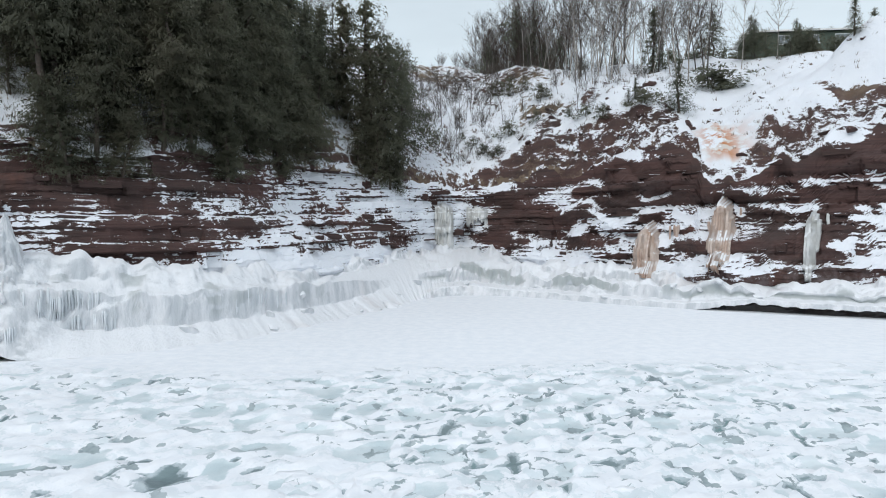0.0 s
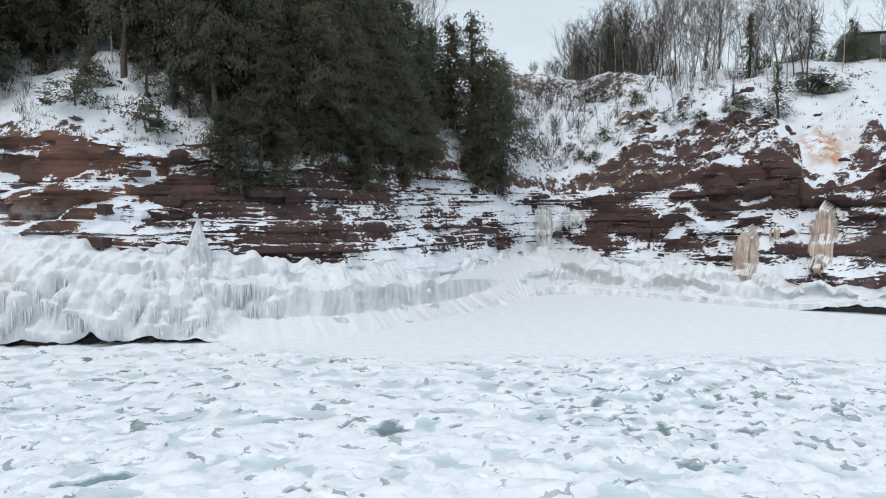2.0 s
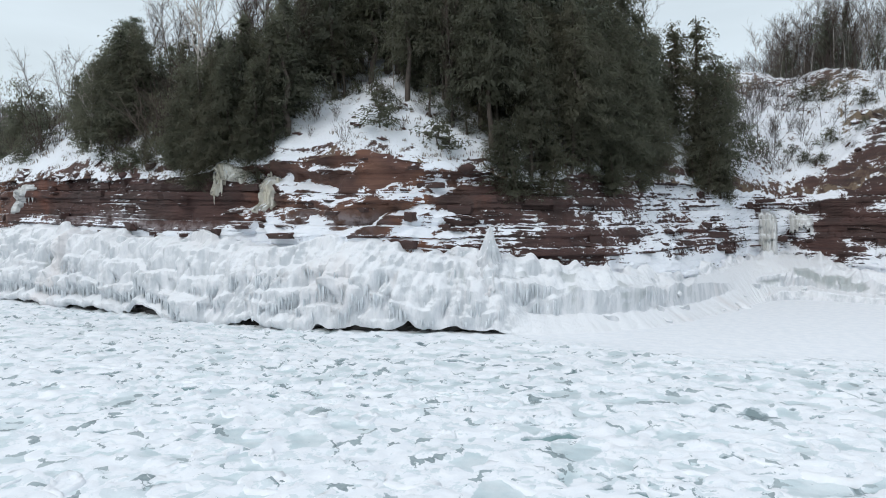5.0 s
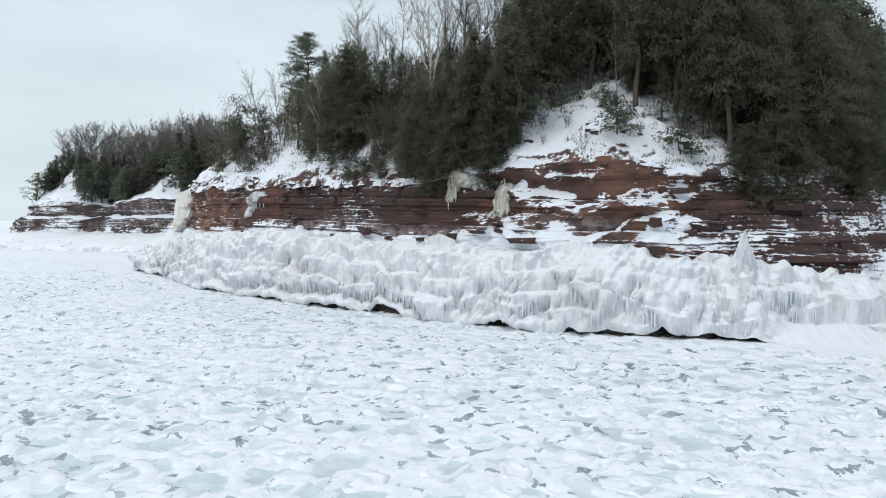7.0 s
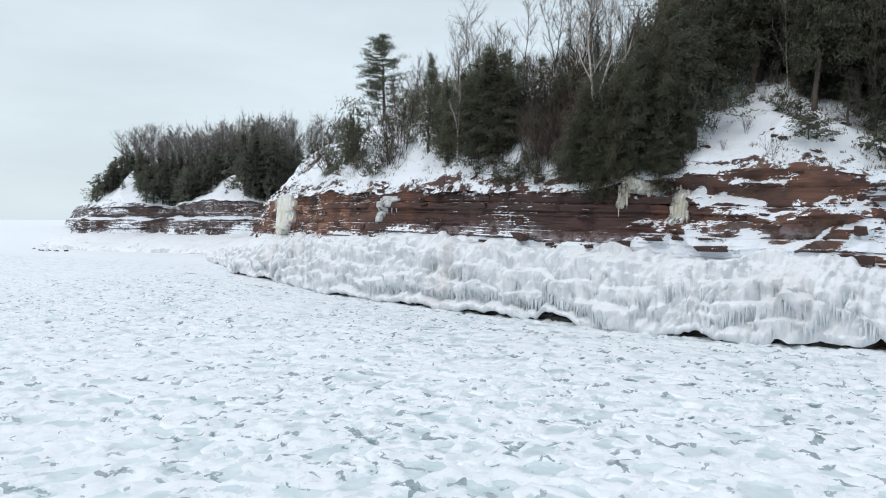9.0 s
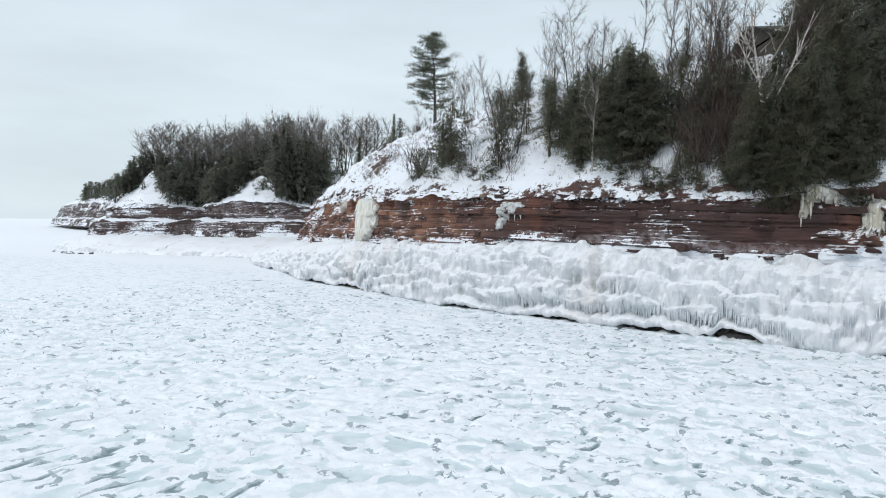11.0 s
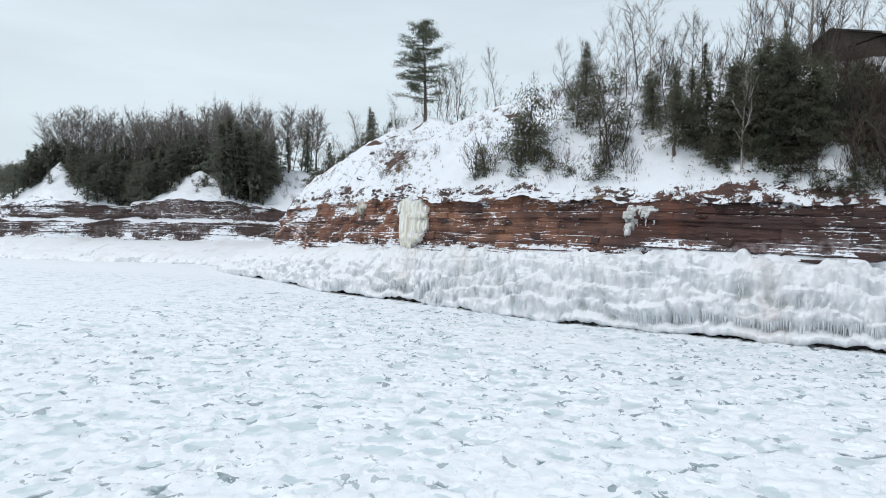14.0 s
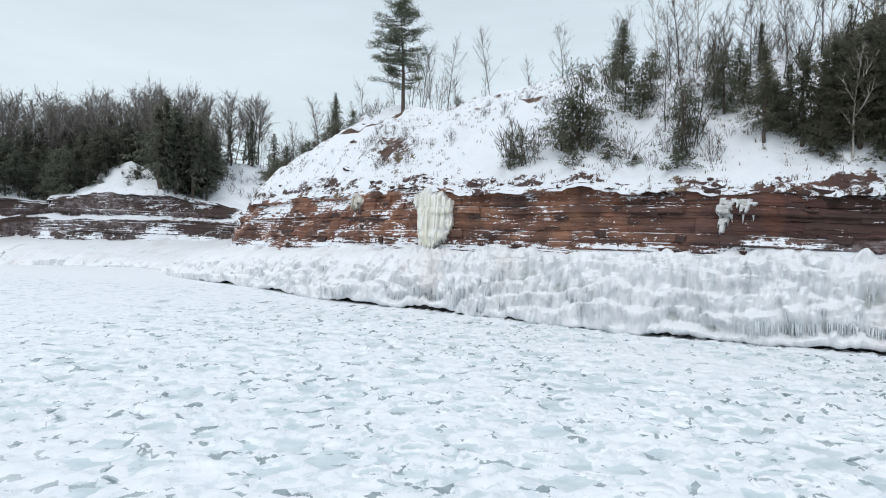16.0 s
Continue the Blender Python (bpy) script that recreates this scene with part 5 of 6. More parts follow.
# single trees of the open slope: kind, station, way up the slope, height, example, width
for key, s, v, h, which, wide in [
        ("spruce", 23.1, 1.0, 9.5, 2, 1.2), ("cedar", 17.94, 0.81, 7.2, 5, 1.35), ("birch", 17.15, 0.88, 12.5, 0, 1.2), ("hardwood", 17.3, 0.95, 11.0, 1, 1.3),
        ("spruce", 16.63, 0.88, 4.6, 2, 1.8), ("spruce", 16.90, 0.18, 7.2, 1, 1.5), ("white_birch", 16.46, 0.09, 8.4, 2, 1.1), ("cedar", 16.50, 0.20, 9.0, 1, 1.5),
        ("cedar", 16.21, 0.15, 11.4, 4, 1.6), ("spruce", 16.35, 0.17, 10.1, 0, 1.6), ("cedar", 16.01, 0.16, 8.6, 1, 1.7), ("spruce", 16.12, 0.24, 9.8, 1, 1.6), ("cedar", 16.28, 0.26, 10.0, 1, 1.5), ("cedar", 16.42, 0.24, 8.0, 4, 1.7), ("spruce", 16.08, 0.14, 7.2, 0, 1.7), ("spruce", 16.25, 0.10, 6.0, 2, 2.2), ("spruce", 16.5, 0.30, 7.5, 2, 1.8), ("juniper", 16.3, 0.07, 2.0, 0, 1.8), ("juniper", 16.1, 0.09, 2.2, 1, 1.8), ("thicket", 16.84, 0.23, 5.4, 1, 0.8), ("cedar", 15.12, 0.02, 8.9, 0, 1.3), ("cedar", 14.95, 0.03, 9.3, 2, 1.3), ("cedar", 15.26, 0.03, 6.0, 4, 1.5), ("spruce", 15.92, 0.95, 5.4, 0, 1.3),
        ("spruce", 15.5, 0.97, 5.4, 2, 1.5), ("white_birch", 15.08, 0.03, 17.5, 0, 1.25), ("white_birch", 15.64, 0.98, 12.0, 1, 1.6), ("shrub", 20.65, 1.0, 6.0, 1, 0.8),
        ("juniper", 20.2, 0.95, 1.6, 0, 1.2), ("cedar", 7.5, 0.03, 14.0, 0, 1.5), ("cedar", 7.85, 0.24, 13.0, 1, 1.5), ("spruce", 7.65, 0.12, 16.0, 0, 1.5),
        ("cedar", 7.3, 0.10, 11.5, 2, 1.4), ("cedar", 7.62, 0.05, 11.0, 4, 1.3), ("spruce", 3.74, 0.30, 6.4, 0, 1.4), ("juniper", 3.37, 0.60, 2.8, 0, 2.4),
        ("juniper", 3.30, 0.59, 2.2, 1, 2.2), ("thicket", 2.92, 0.93, 3.6, 0, 1.4), ("thicket", 3.04, 0.96, 3.2, 1, 1.5), ("thicket", 2.78, 0.90, 3.0, 1, 1.5), ("thicket", 2.66, 0.92, 3.3, 0, 1.4), ("spruce", 2.97, 0.99, 5.2, 1, 1.3), ("spruce", 2.72, 0.97, 4.6, 0, 1.3), ("birch", 2.86, 0.9, 9.0, 2, 1.0), ("birch", 3.1, 0.84, 10.0, 4, 1.0), ("spruce", 2.66, 0.40, 4.0, 0, 1.5), ("juniper", 4.05, 0.26, 1.9, 1, 2.0), ("spruce", 4.12, 0.30, 2.6, 2, 1.7), ("spruce", 4.2, 0.27, 2.1, 0, 1.7), ("juniper", 12.34, 0.03, 2.4, 0, 1.7), ("spruce", 11.91, 0.13, 3.2, 0, 1.7), ("juniper", 13.0, 0.07, 2.0, 1, 2.0), ("shrub", 13.35, 0.01, 2.4, 1, 0.8), ("cedar", 11.53, 0.09, 14.0, 3, 1.1), ("cedar", 11.40, 0.12, 15.0, 3, 1.1), ("cedar", 11.66, 0.16, 15.0, 3, 1.1), ("cedar", 12.15, 0.26, 15.0, 3, 1.1), ("cedar", 12.7, 0.26, 13.0, 3, 1.2), ("thicket", 18.75, 0.2, 5.2, 0, 1.2), ("thicket", 17.95, 0.5, 5.6, 1, 1.0), ("shrub", 18.1, 0.66, 4.6, 2, 1.2), ("cedar", 16.9, 0.6, 5.0, 0, 1.5), ("thicket", 19.20, 0.13, 4.2, 0, 1.2), ("shrub", 19.28, 0.14, 5.4, 0, 1.2), ("shrub", 19.1, 0.12, 5.0, 2, 1.2),
        ("thicket", 18.52, 0.18, 8.4, 1, 0.95), ("thicket", 18.62, 0.15, 6.0, 0, 1.0), ("thicket", 18.42, 0.16, 5.0, 1, 0.9), ("shrub", 18.6, 0.2, 4.6, 3, 0.9),
        ("shrub", 17.27, 0.10, 3.6, 3, 1.0), ("cedar", 16.68, 0.19, 8.2, 1, 1.6), ("cedar", 16.60, 0.13, 6.8, 4, 1.8), ("spruce", 16.73, 0.25, 6.6, 2, 1.8), ("cedar", 16.4, 0.13, 8.4, 2, 1.6), ("cedar", 16.15, 0.18, 9.6, 2, 1.6), ("shrub", 17.05, 0.95, 4.0, 2, 1.0), ("shrub", 16.95, 0.9, 4.6, 0, 1.0), ("shrub", 17.45, 0.11, 4.5, 0, 0.9), ("thicket", 17.50, 0.14, 6.5, 1, 0.8), ("shrub", 17.38, 0.2, 5.0, 2, 0.9),
        ("hardwood", 17.45, 0.14, 11.0, 0, 1.0), ("hardwood", 17.35, 0.24, 10.0, 2, 1.0), ("hardwood", 17.6, 0.3, 9.0, 3, 1.0), ("shrub", 18.0, 0.12, 4.0, 1, 0.9),
        ("juniper", 17.55, 0.06, 1.9, 1, 1.5), ("thicket", 17.7, 0.55, 5.0, 0, 1.0), ("far_spruce", 27.83, 0.05, 19.0, 0, 1.5), ("far_spruce", 26.9, 0.95, 13.0, 2, 1.2)]:
    plant(key, spot(s, v), h, s * 7.0, which, wide)

plant("juniper", spot(28.5, 0.2), 3.2, 1.0, 1, 1.1)
plant("far_spruce", spot(33.2, 0.28), 5.0, 2.0, 0, 1.3)
# dense evergreens over the cliff
scatter("cedar", 18, (8.3, 10.9), (0.0, 0.035), (6, 10), clear, 1.5, (1.1, 1.6), 0.06, (0, 2, 4))
scatter("cedar", 7, (14.3, 15.2), (0.0, 0.03), (4, 7), clear, 1.8, (1.5, 2.0), 0.06, (0, 2, 4))
scatter("cedar", 14, (7.9, 9.1), (0.0, 0.3), (6.5, 11), clear, 1.8, (1.2, 1.6), 0.06, (0, 1, 2, 4))
scatter("spruce", 5, (8.0, 9.1), (0.1, 0.6), (9, 13), clear, 2.2, (1.2, 1.6), 0.05, (0, 1))
scatter("cedar", 23, (9.0, 12.0), (0.0, 0.26), (8, 12.5), clear, 2.0, (1.0, 1.5), 0.04, (0, 1, 2, 3, 3, 4))
scatter("cedar", 10, (9.1, 11.0), (0.30, 0.6), (11, 16), clear, 2.8, (1.2, 1.6))
scatter("spruce", 22, (9.0, 14.2), (0.26, 0.9), (12, 19), clear, 2.8, (1.1, 1.6), 0.04, (1, 3, 3))
scatter("cedar", 24, (11.6, 14.6), (0.21, 0.9), (8, 14), clear, 2.4, (1.1, 1.6), 0.04, (1, 3, 3, 4))
scatter("cedar", 20, (13.95, 15.15), (0.0, 0.24), (6, 10.5), clear, 1.5, (1.0, 1.4), 0.06, (1, 4, 0))
scatter("spruce", 8, (13.95, 15.1), (0.03, 0.24), (8, 11.5), clear, 1.8, (1.2, 1.6), 0.05, (0, 1, 2))
scatter("spruce", 9, (15.2, 16.2), (0.24, 0.46), (4.5, 7.5), None, 1.6, (1.3, 1.7), 0.05, (0, 1, 2))
scatter("cedar", 8, (11.1, 12.2), (0.3, 0.6), (13, 17), None, 1.8, (1.0, 1.4), 0.04, (3,))
scatter("shrub", 54, (15.1, 15.72), (0.08, 0.7), (3.0, 6.0), None, 0.8, (0.9, 1.3))
scatter("shrub", 40, (14.5, 15.8), (0.04, 0.45), (2.5, 5.5), None, 0.8, (0.9, 1.3))
scatter("thicket", 10, (15.15, 15.66), (0.10, 0.6), (3.0, 6.0), None, 1.8, (0.9, 1.2))
scatter("shrub", 26, (14.3, 16.2), (0.0, 0.12), (1.2, 2.8), None, 0.9)
scatter("thicket", 16, (14.3, 15.8), (0.0, 0.09), (1.4, 3.2), None, 1.1, (1.0, 1.5))
scatter("juniper", 8, (15.2, 16.3), (0.0, 0.05), (0.8, 1.6), None, 1.4, (1.2, 1.8))
scatter("spruce", 6, (13.9, 14.4), (0.45, 1.0), (8, 12), clear, 2.4, (1.0, 1.4))
scatter("shrub", 40, (14.3, 16.4), (0.3, 0.95), (1.5, 4), None, 1.4)
scatter("cedar", 5, (16.5, 17.2), (0.25, 0.6), (4, 6.5), clear, 2.0, (1.3, 1.7))
scatter("spruce", 9, (11.2, 12.6), (0.12, 0.4), (3, 6), None, 2.0, (1.3, 1.8))
scatter("juniper", 10, (11.2, 14.0), (0.05, 0.4), (1.0, 2.6), None, 2.0, (1.0, 1.5))
scatter("cedar", 5, (11.5, 12.5), (0.38, 0.6), (12, 15), None, 2.0, (1.0, 1.3), 0.04, (3,))
# cedars rooted in the top ledges of the cliff lean out over it
face_rng = np.random.RandomState(61)
for s in np.concatenate([face_rng.uniform(8.25, 10.9, 16), face_rng.uniform(14.2, 15.3, 9), face_rng.uniform(7.3, 7.9, 5), face_rng.uniform(11.0, 11.35, 3)]):
    if abs(s - 10.45) < 0.15 or abs(s - 8.0) < 0.12:
        continue
    i = int(np.argmin(np.abs(cliff_s - s)))
    q = cliff_grid[i, face_rng.randint(62, 84)]
    o = outward(np.array([s]))[0]
    plant("cedar", Vector((q[0] - o[0] * 0.2, q[1] - o[1] * 0.2, q[2])), face_rng.uniform(3.5, 7.0), face_rng.uniform(0, 6.28), (0, 2, 4)[face_rng.randint(3)], face_rng.uniform(1.2, 1.7), (-0.16 * o[1], 0.16 * o[0]))
scatter("hardwood", 7, (10.9, 12.2), (0.10, 0.45), (9, 14), None, 1.8, (0.7, 0.9))
scatter("juniper", 8, (10.8, 12.0), (0.02, 0.3), (1.4, 3.0), None, 1.8, (1.0, 1.6))
# bare woods on the plateau
scatter("hardwood", 36, (8, 21.0), (1.0, 2.0), (6, 13), clear, 3.0)
scatter("birch", 20, (13, 18.4), (0.9, 1.5), (7, 15), clear, 2.6)
scatter("hardwood", 8, (7.8, 9.2), (0.3, 1.2), (9, 13), None, 2.0)
scatter("hardwood", 14, (15.2, 16.9), (0.72, 1.05), (7, 12), None, 1.6)
scatter("hardwood", 10, (14.0, 14.9), (0.2, 0.6), (9, 13), None, 1.6)
scatter("shrub", 30, (15.0, 16.9), (0.8, 1.05), (2.0, 4.5), None, 1.0)
scatter("birch", 24, (8.0, 13.5), (0.1, 0.9), (9, 15), clear, 3.0, (0.6, 0.9))
scatter("birch", 44, (3.35, 4.7), (0.58, 1.4), (8, 17), clear, 1.2, (0.7, 1.2), 0.09)
scatter("birch", 50, (4.6, 6.8), (0.97, 1.5), (5, 15), clear, 1.2, (0.8, 1.4), 0.10)
scatter("hardwood", 26, (3.2, 4.7), (0.6, 1.5), (7, 15), clear, 1.3, (0.8, 1.2), 0.07)
scatter("hardwood", 84, (4.6, 6.8), (0.96, 1.6), (4, 14), clear, 1.2, (0.9, 1.5), 0.09)
scatter("spruce", 9, (4.4, 6.4), (1.02, 1.3), (5, 9), clear, 2.0, (1.3, 1.7))
scatter("brush", 26, (4.2, 6.6), (0.93, 1.02), (1.5, 3.5), None, 1.0)
scatter("spruce", 7, (11.9, 13.0), (0.42, 0.7), (9, 14), None, 2.2, (1.1, 1.4), 0.04, (1, 3))
scatter("alder", 120, (4.5, 7.4), (0.08, 0.98), (0.8, 2.4), None, 0.7)
scatter("alder", 20, (3.7, 4.6), (0.3, 0.95), (0.9, 2.6), None, 0.8)
scatter("alder", 60, (5.9, 7.4), (0.08, 0.8), (1.6, 4.0), None, 0.8)
scatter("hardwood", 8, (4.3, 6.0), (0.3, 0.85), (4, 7), None, 1.6, (0.8, 1.1))
scatter("hardwood", 12, (6.3, 7.3), (0.12, 0.75), (5, 9), clear, 1.6, (0.8, 1.1))
scatter("juniper", 16, (4.3, 7.2), (0.1, 0.7), (1.0, 2.4), clear, 1.8, (1.0, 1.6))
scatter("spruce", 12, (2.2, 6.2), (0.85, 1.6), (6, 11), clear, 3.0, (1.2, 1.6))
scatter("juniper", 20, (2.1, 3.5), (0.9, 1.15), (2.0, 3.4), clear, 1.6, (1.0, 1.6))
scatter("spruce", 4, (2.2, 3.2), (1.0, 1.2), (5, 8), clear, 3.0, (1.2, 1.5))
# brush on the open slope and its crest
scatter("shrub", 46, (16.6, 19.0), (0.06, 0.95), (1.0, 3.2), None, 1.1)
scatter("shrub", 16, (19.0, 20.4), (0.2, 0.95), (1.0, 2.6), None, 1.6)
scatter("hardwood", 9, (16.6, 18.2), (0.4, 0.95), (5, 9), None, 1.6, (0.9, 1.2))
scatter("thicket", 6, (16.7, 18.2), (0.3, 0.9), (2.5, 4.5), None, 2.5, (0.9, 1.2))
scatter("brush", 12, (20.0, 24.0), (0.2, 0.9), (0.5, 1.3), None, 1.6)
scatter("brush", 30, (20.6, 21.5), (0.14, 0.5), (0.8, 2.2), None, 0.9)
scatter("brush", 24, (22.0, 24.4), (0.75, 1.0), (1.2, 3.4), None, 0.9)
scatter("shrub", 26, (11.4, 16.5), (0.02, 0.5), (0.8, 2.4), None, 1.6)
scatter("juniper", 12, (16.2, 19.6), (0.03, 0.3), (0.8, 2.0), None, 2.0, (1.0, 1.6))
scatter("hardwood", 64, (21.5, 26.2), (1.05, 2.2), (9, 14), None, 2.0, (0.8, 1.1))
scatter("far_spruce", 6, (22.4, 26.0), (1.0, 1.8), (7, 11), None, 3.0, (1.2, 1.6))
scatter("juniper", 14, (23.0, 25.6), (0.6, 1.1), (2, 4), None, 2.0, (1.0, 1.5))
# far shore
scatter("brush", 16, (28.0, 29.5), (0.05, 0.5), (0.8, 2.2), None, 1.2)
scatter("juniper", 7, (28.0, 29.6), (0.03, 0.45), (1.0, 2.4), None, 2.0, (1.0, 1.6))
scatter("far_cedar", 170, (27.3, 34.0), (0.0, 0.9), (6, 10.5), clear, 2.0, (1.3, 1.9))
scatter("far_spruce", 30, (26.6, 34.4), (0.3, 1.2), (9, 14), clear, 3.0, (1.3, 1.8))
scatter("far_wood", 125, (27.2, 33.6), (0.5, 1.4), (13, 19), clear, 2.2, (1.0, 1.4))
scatter("far_spruce", 9, (27.4, 28.2), (0.02, 0.3), (11, 19), None, 2.4, (1.3, 1.7))
scatter("far_spruce", 22, (33.7, 35.4), (0.25, 1.1), (4, 8), None, 2.4, (1.2, 1.6))
scatter("hardwood", 16, (24.6, 27.2), (0.5, 1.2), (7, 12), None, 2.0, (0.8, 1.1))
scatter("brush", 30, (24.8, 27.2), (0.1, 0.8), (1.5, 3.5), None, 1.6)
scatter("birch", 16, (27.0, 34), (0.1, 0.7), (7, 10), clear, 4.0, (0.6, 0.9))
scatter("far_cedar", 60, (37.6, 39.2), (0.0, 0.7), (10, 17), clear, 4.0, (1.3, 1.9))
scatter("far_wood", 34, (37.6, 39.2), (0.3, 1.1), (13, 19), clear, 4.0)


# ---- frozen seeps on the cliff ----
far_brush()


def lumpy_column(rng, height, r_top, r_low, sides=9, rows=14):
    """An ice column that thickens downwards, fluted and knobbly, closed at both ends."""
    ang = np.arange(sides) * 2 * np.pi / sides
    t = np.linspace(0, 1, rows)
    rad = (r_low + (r_top - r_low) * t ** 0.8)[:, None] * (1 + 0.30 * rng.normal(0, 1, (1, sides)) * 0.7 + 0.16 * rng.normal(0, 1, (rows, sides)))
    rad *= (np.sin(np.clip(t, 0.03, 0.985) * np.pi) ** 0.22)[:, None]
    sway = np.cumsum(rng.normal(0, 0.05, (rows, 2)), 0) * max(r_low, r_top)
    v = np.stack([rad * np.cos(ang) + sway[:, 0:1], rad * np.sin(ang) + sway[:, 1:2], np.broadcast_to((t * height)[:, None], rad.shape)], -1).reshape(-1, 3)
    v = np.concatenate([v, [[0, 0, -0.05]], [[sway[-1, 0], sway[-1, 1], height + 0.03]]])
    f = []
    for j in range(rows - 1):
        for k in range(sides):
            a, b = j * sides + k, j * sides + (k + 1) % sides
            f.append((a, b, b + sides, a + sides))
    n = rows * sides
    f += [(n, (k + 1) % sides, k) for k in range(sides)]
    f += [(n + 1, (rows - 1) * sides + k, (rows - 1) * sides + (k + 1) % sides) for k in range(sides)]
    return v, f


def drip(rng, height, r):
    """A hanging icicle, its tip down at z = 0."""
    v, f = lumpy_column(rng, height, r, r * 0.12, 4, 5)
    return v, f


def face_at(s, z):
    """The cliff's surface at a station and height."""
    i = np.clip(np.searchsorted(cliff_s, s), 0, len(cliff_s) - 1)
    col = cliff_grid[i]
    return np.stack([np.interp(z, col[:, 2], col[:, 0]), np.interp(z, col[:, 2], col[:, 1])], -1)


def icefall(s0, width, tops, foot, mat, label, seed, thick=0.5, jag=0.0, drips=(), stretch_=1.6):
    """Frozen seep that clings to the face: tops and foot give its upper and lower edge across, jag the fringe of icicles below, drips loose icicles beside it."""
    rng = np.random.RandomState(seed)
    n, m = 64, 48
    X = np.linspace(-1, 1, n)
    u0 = float(along(s0))
    q = np.linspace(s0 - 1.5, s0 + 1.5, 400)
    su = np.interp(u0 + X * width / 2, along(q), q)
    hi, lo = np.interp(X, *tops), np.interp(X, *foot)
    hi = hi + 0.25 * fbs(X * width * 0.9 + seed, 0 * X, 3, 90)
    teeth = np.abs(np.sin(np.pi * (X * width * 1.5 + 0.8 * fbs(X * width, 0 * X + seed, 2, 91)))) * rng.uniform(0.5, 1.0, n)
    lo = np.minimum(lo + jag * teeth, hi - 0.25)
    T = np.linspace(0, 1, m)[None, :]
    z = lo[:, None] + (hi - lo)[:, None] * T
    out = outward(np.array([s0]))[0]
    along_face = np.array([-out[1], out[0]])
    base = np.stack([face_at(su[i], z[i]) for i in range(n)])
    p0 = face_at(s0, float(lo.min()))
    o_face = (base - p0) @ out
    x_face = (base - p0) @ along_face
    x_face = x_face.mean(1, keepdims=True) + 0 * x_face
    o_mid = np.quantile(o_face, 0.7)
    XX = X[:, None] + 0 * T
    ribs = np.abs(np.sin(np.pi * (XX * width * 0.55 + 0.7 * fbs(XX * width * 0.5 + seed, z * 0.10, 2, 92)))) ** 0.55
    fine = np.abs(np.sin(np.pi * (XX * width * stretch_ + 0.8 * fbs(XX * width + seed, z * 0.22, 2, 93)))) ** 0.6 + 0.35 * fbs(XX * width * 1.5, z * 0.5, 3, 94)
    side = np.clip(1 - np.abs(XX) ** 5, 0, 1) ** 0.5
    D = thick * (0.55 + 0.5 * (1 - T)) * (0.30 + 0.60 * ribs + 0.42 * fine) * (1 - 0.75 * step01(0.85, 1.0, T))
    round_off = side * (1 - step01(0.86, 1.0, T)) * (step01(0.0, 0.08, T) if jag else 1.0)
    off = o_face - 0.3 + (0.6 * np.maximum(o_mid - o_face, 0) + 0.42 + D) * round_off
    root = tagged(new("icefall"), label, "icefall", "frozen seeps on the cliff")
    at = p0
    root.location = (at[0], at[1], float(lo.min()))
    P = np.stack([out[0] * off + along_face[0] * x_face, out[1] * off + along_face[1] * x_face, z - lo.min()], -1)
    part("ice_sheet", mesh_of("ice_sheet", P.reshape(-1, 3), grid_faces(n, m, True), mat), root)
    for x, top, L in drips:
        v, f = lumpy_column(rng, L, rng.uniform(0.12, 0.2), 0.03, 7, 12)
        ob = part("icicle", mesh_of("icicle", v, f, mat), root)
        sx = float(np.interp(u0 + x, along(q), q))
        p = face_at(sx, top - 0.2) + out * rng.uniform(0.25, 0.45)
        ob.location = (p[0] - at[0], p[1] - at[1], top - L - float(lo.min()))
    return root


icefall(4.02, 2.5, ([-1, -0.6, 0, 0.5, 1], [4.2, 6.4, 7.2, 6.4, 4.4]), ([-1, 1], [2.0, 2.0]), M_ICE_BUFF, "buff-stained frozen waterfall against red sandstone", 1, 0.9, 0.0, [(-1.9, 6.6, 1.9), (-2.2, 6.7, 1.5), (-2.5, 6.6, 1.7), (-2.75, 6.7, 0.9)])
icefall(3.47, 2.0, ([-1, -0.4, 0.3, 1], [6.4, 8.9, 9.3, 7.0]), ([-1, -0.3, 0.4, 1], [3.4, 2.2, 2.4, 4.6]), M_ICE_BUFF, "orange-buff frozen seep below the icy gully", 2, 0.4, 0.8, [(-1.3, 8.2, 1.6), (1.2, 7.0, 1.3)], 2.0)
icefall(2.97, 1.1, ([-1, 0, 1], [6.8, 8.3, 7.2]), ([-1, -0.2, 0.4, 1], [5.0, 1.9, 1.9, 4.5]), M_ICE_GREY, "thin grey frozen seep on dark sandstone", 3, 0.5, 0.2, [(-0.9, 7.6, 1.5)])
icefall(6.62, 2.6, ([-1, 0, 1], [8.6, 9.6, 9.0]), ([-1, -0.4, 0.5, 1], [3.4, 3.4, 3.6, 5.0]), M_ICE_GREY, "grey frozen seep beside a shallow cave", 4, 0.8, 0.3)
icefall(6.02, 2.4, ([-1, 1], [8.8, 8.9]), ([-1, -0.5, 0, 0.5, 1], [5.6, 6.6, 6.8, 6.2, 5.8]), M_ICE_GREY, "grey icicles hanging round a shallow cave", 14, 0.5, 0.9)
icefall(14.60, 2.6, ([-1, -0.3, 0.3, 1], [12.2, 12.8, 12.6, 11.8]), ([-1, -0.7, -0.4, 0.1, 0.5, 0.7, 1], [10.6, 10.9, 11.3, 11.2, 10.6, 9.2, 10.9]), M_ICE_DULL, "yellowish icicle curtain with a snow cap under the cedars", 5, 0.4, 1.1, [(1.15, 11.8, 2.6), (0.6, 11.6, 1.7)])
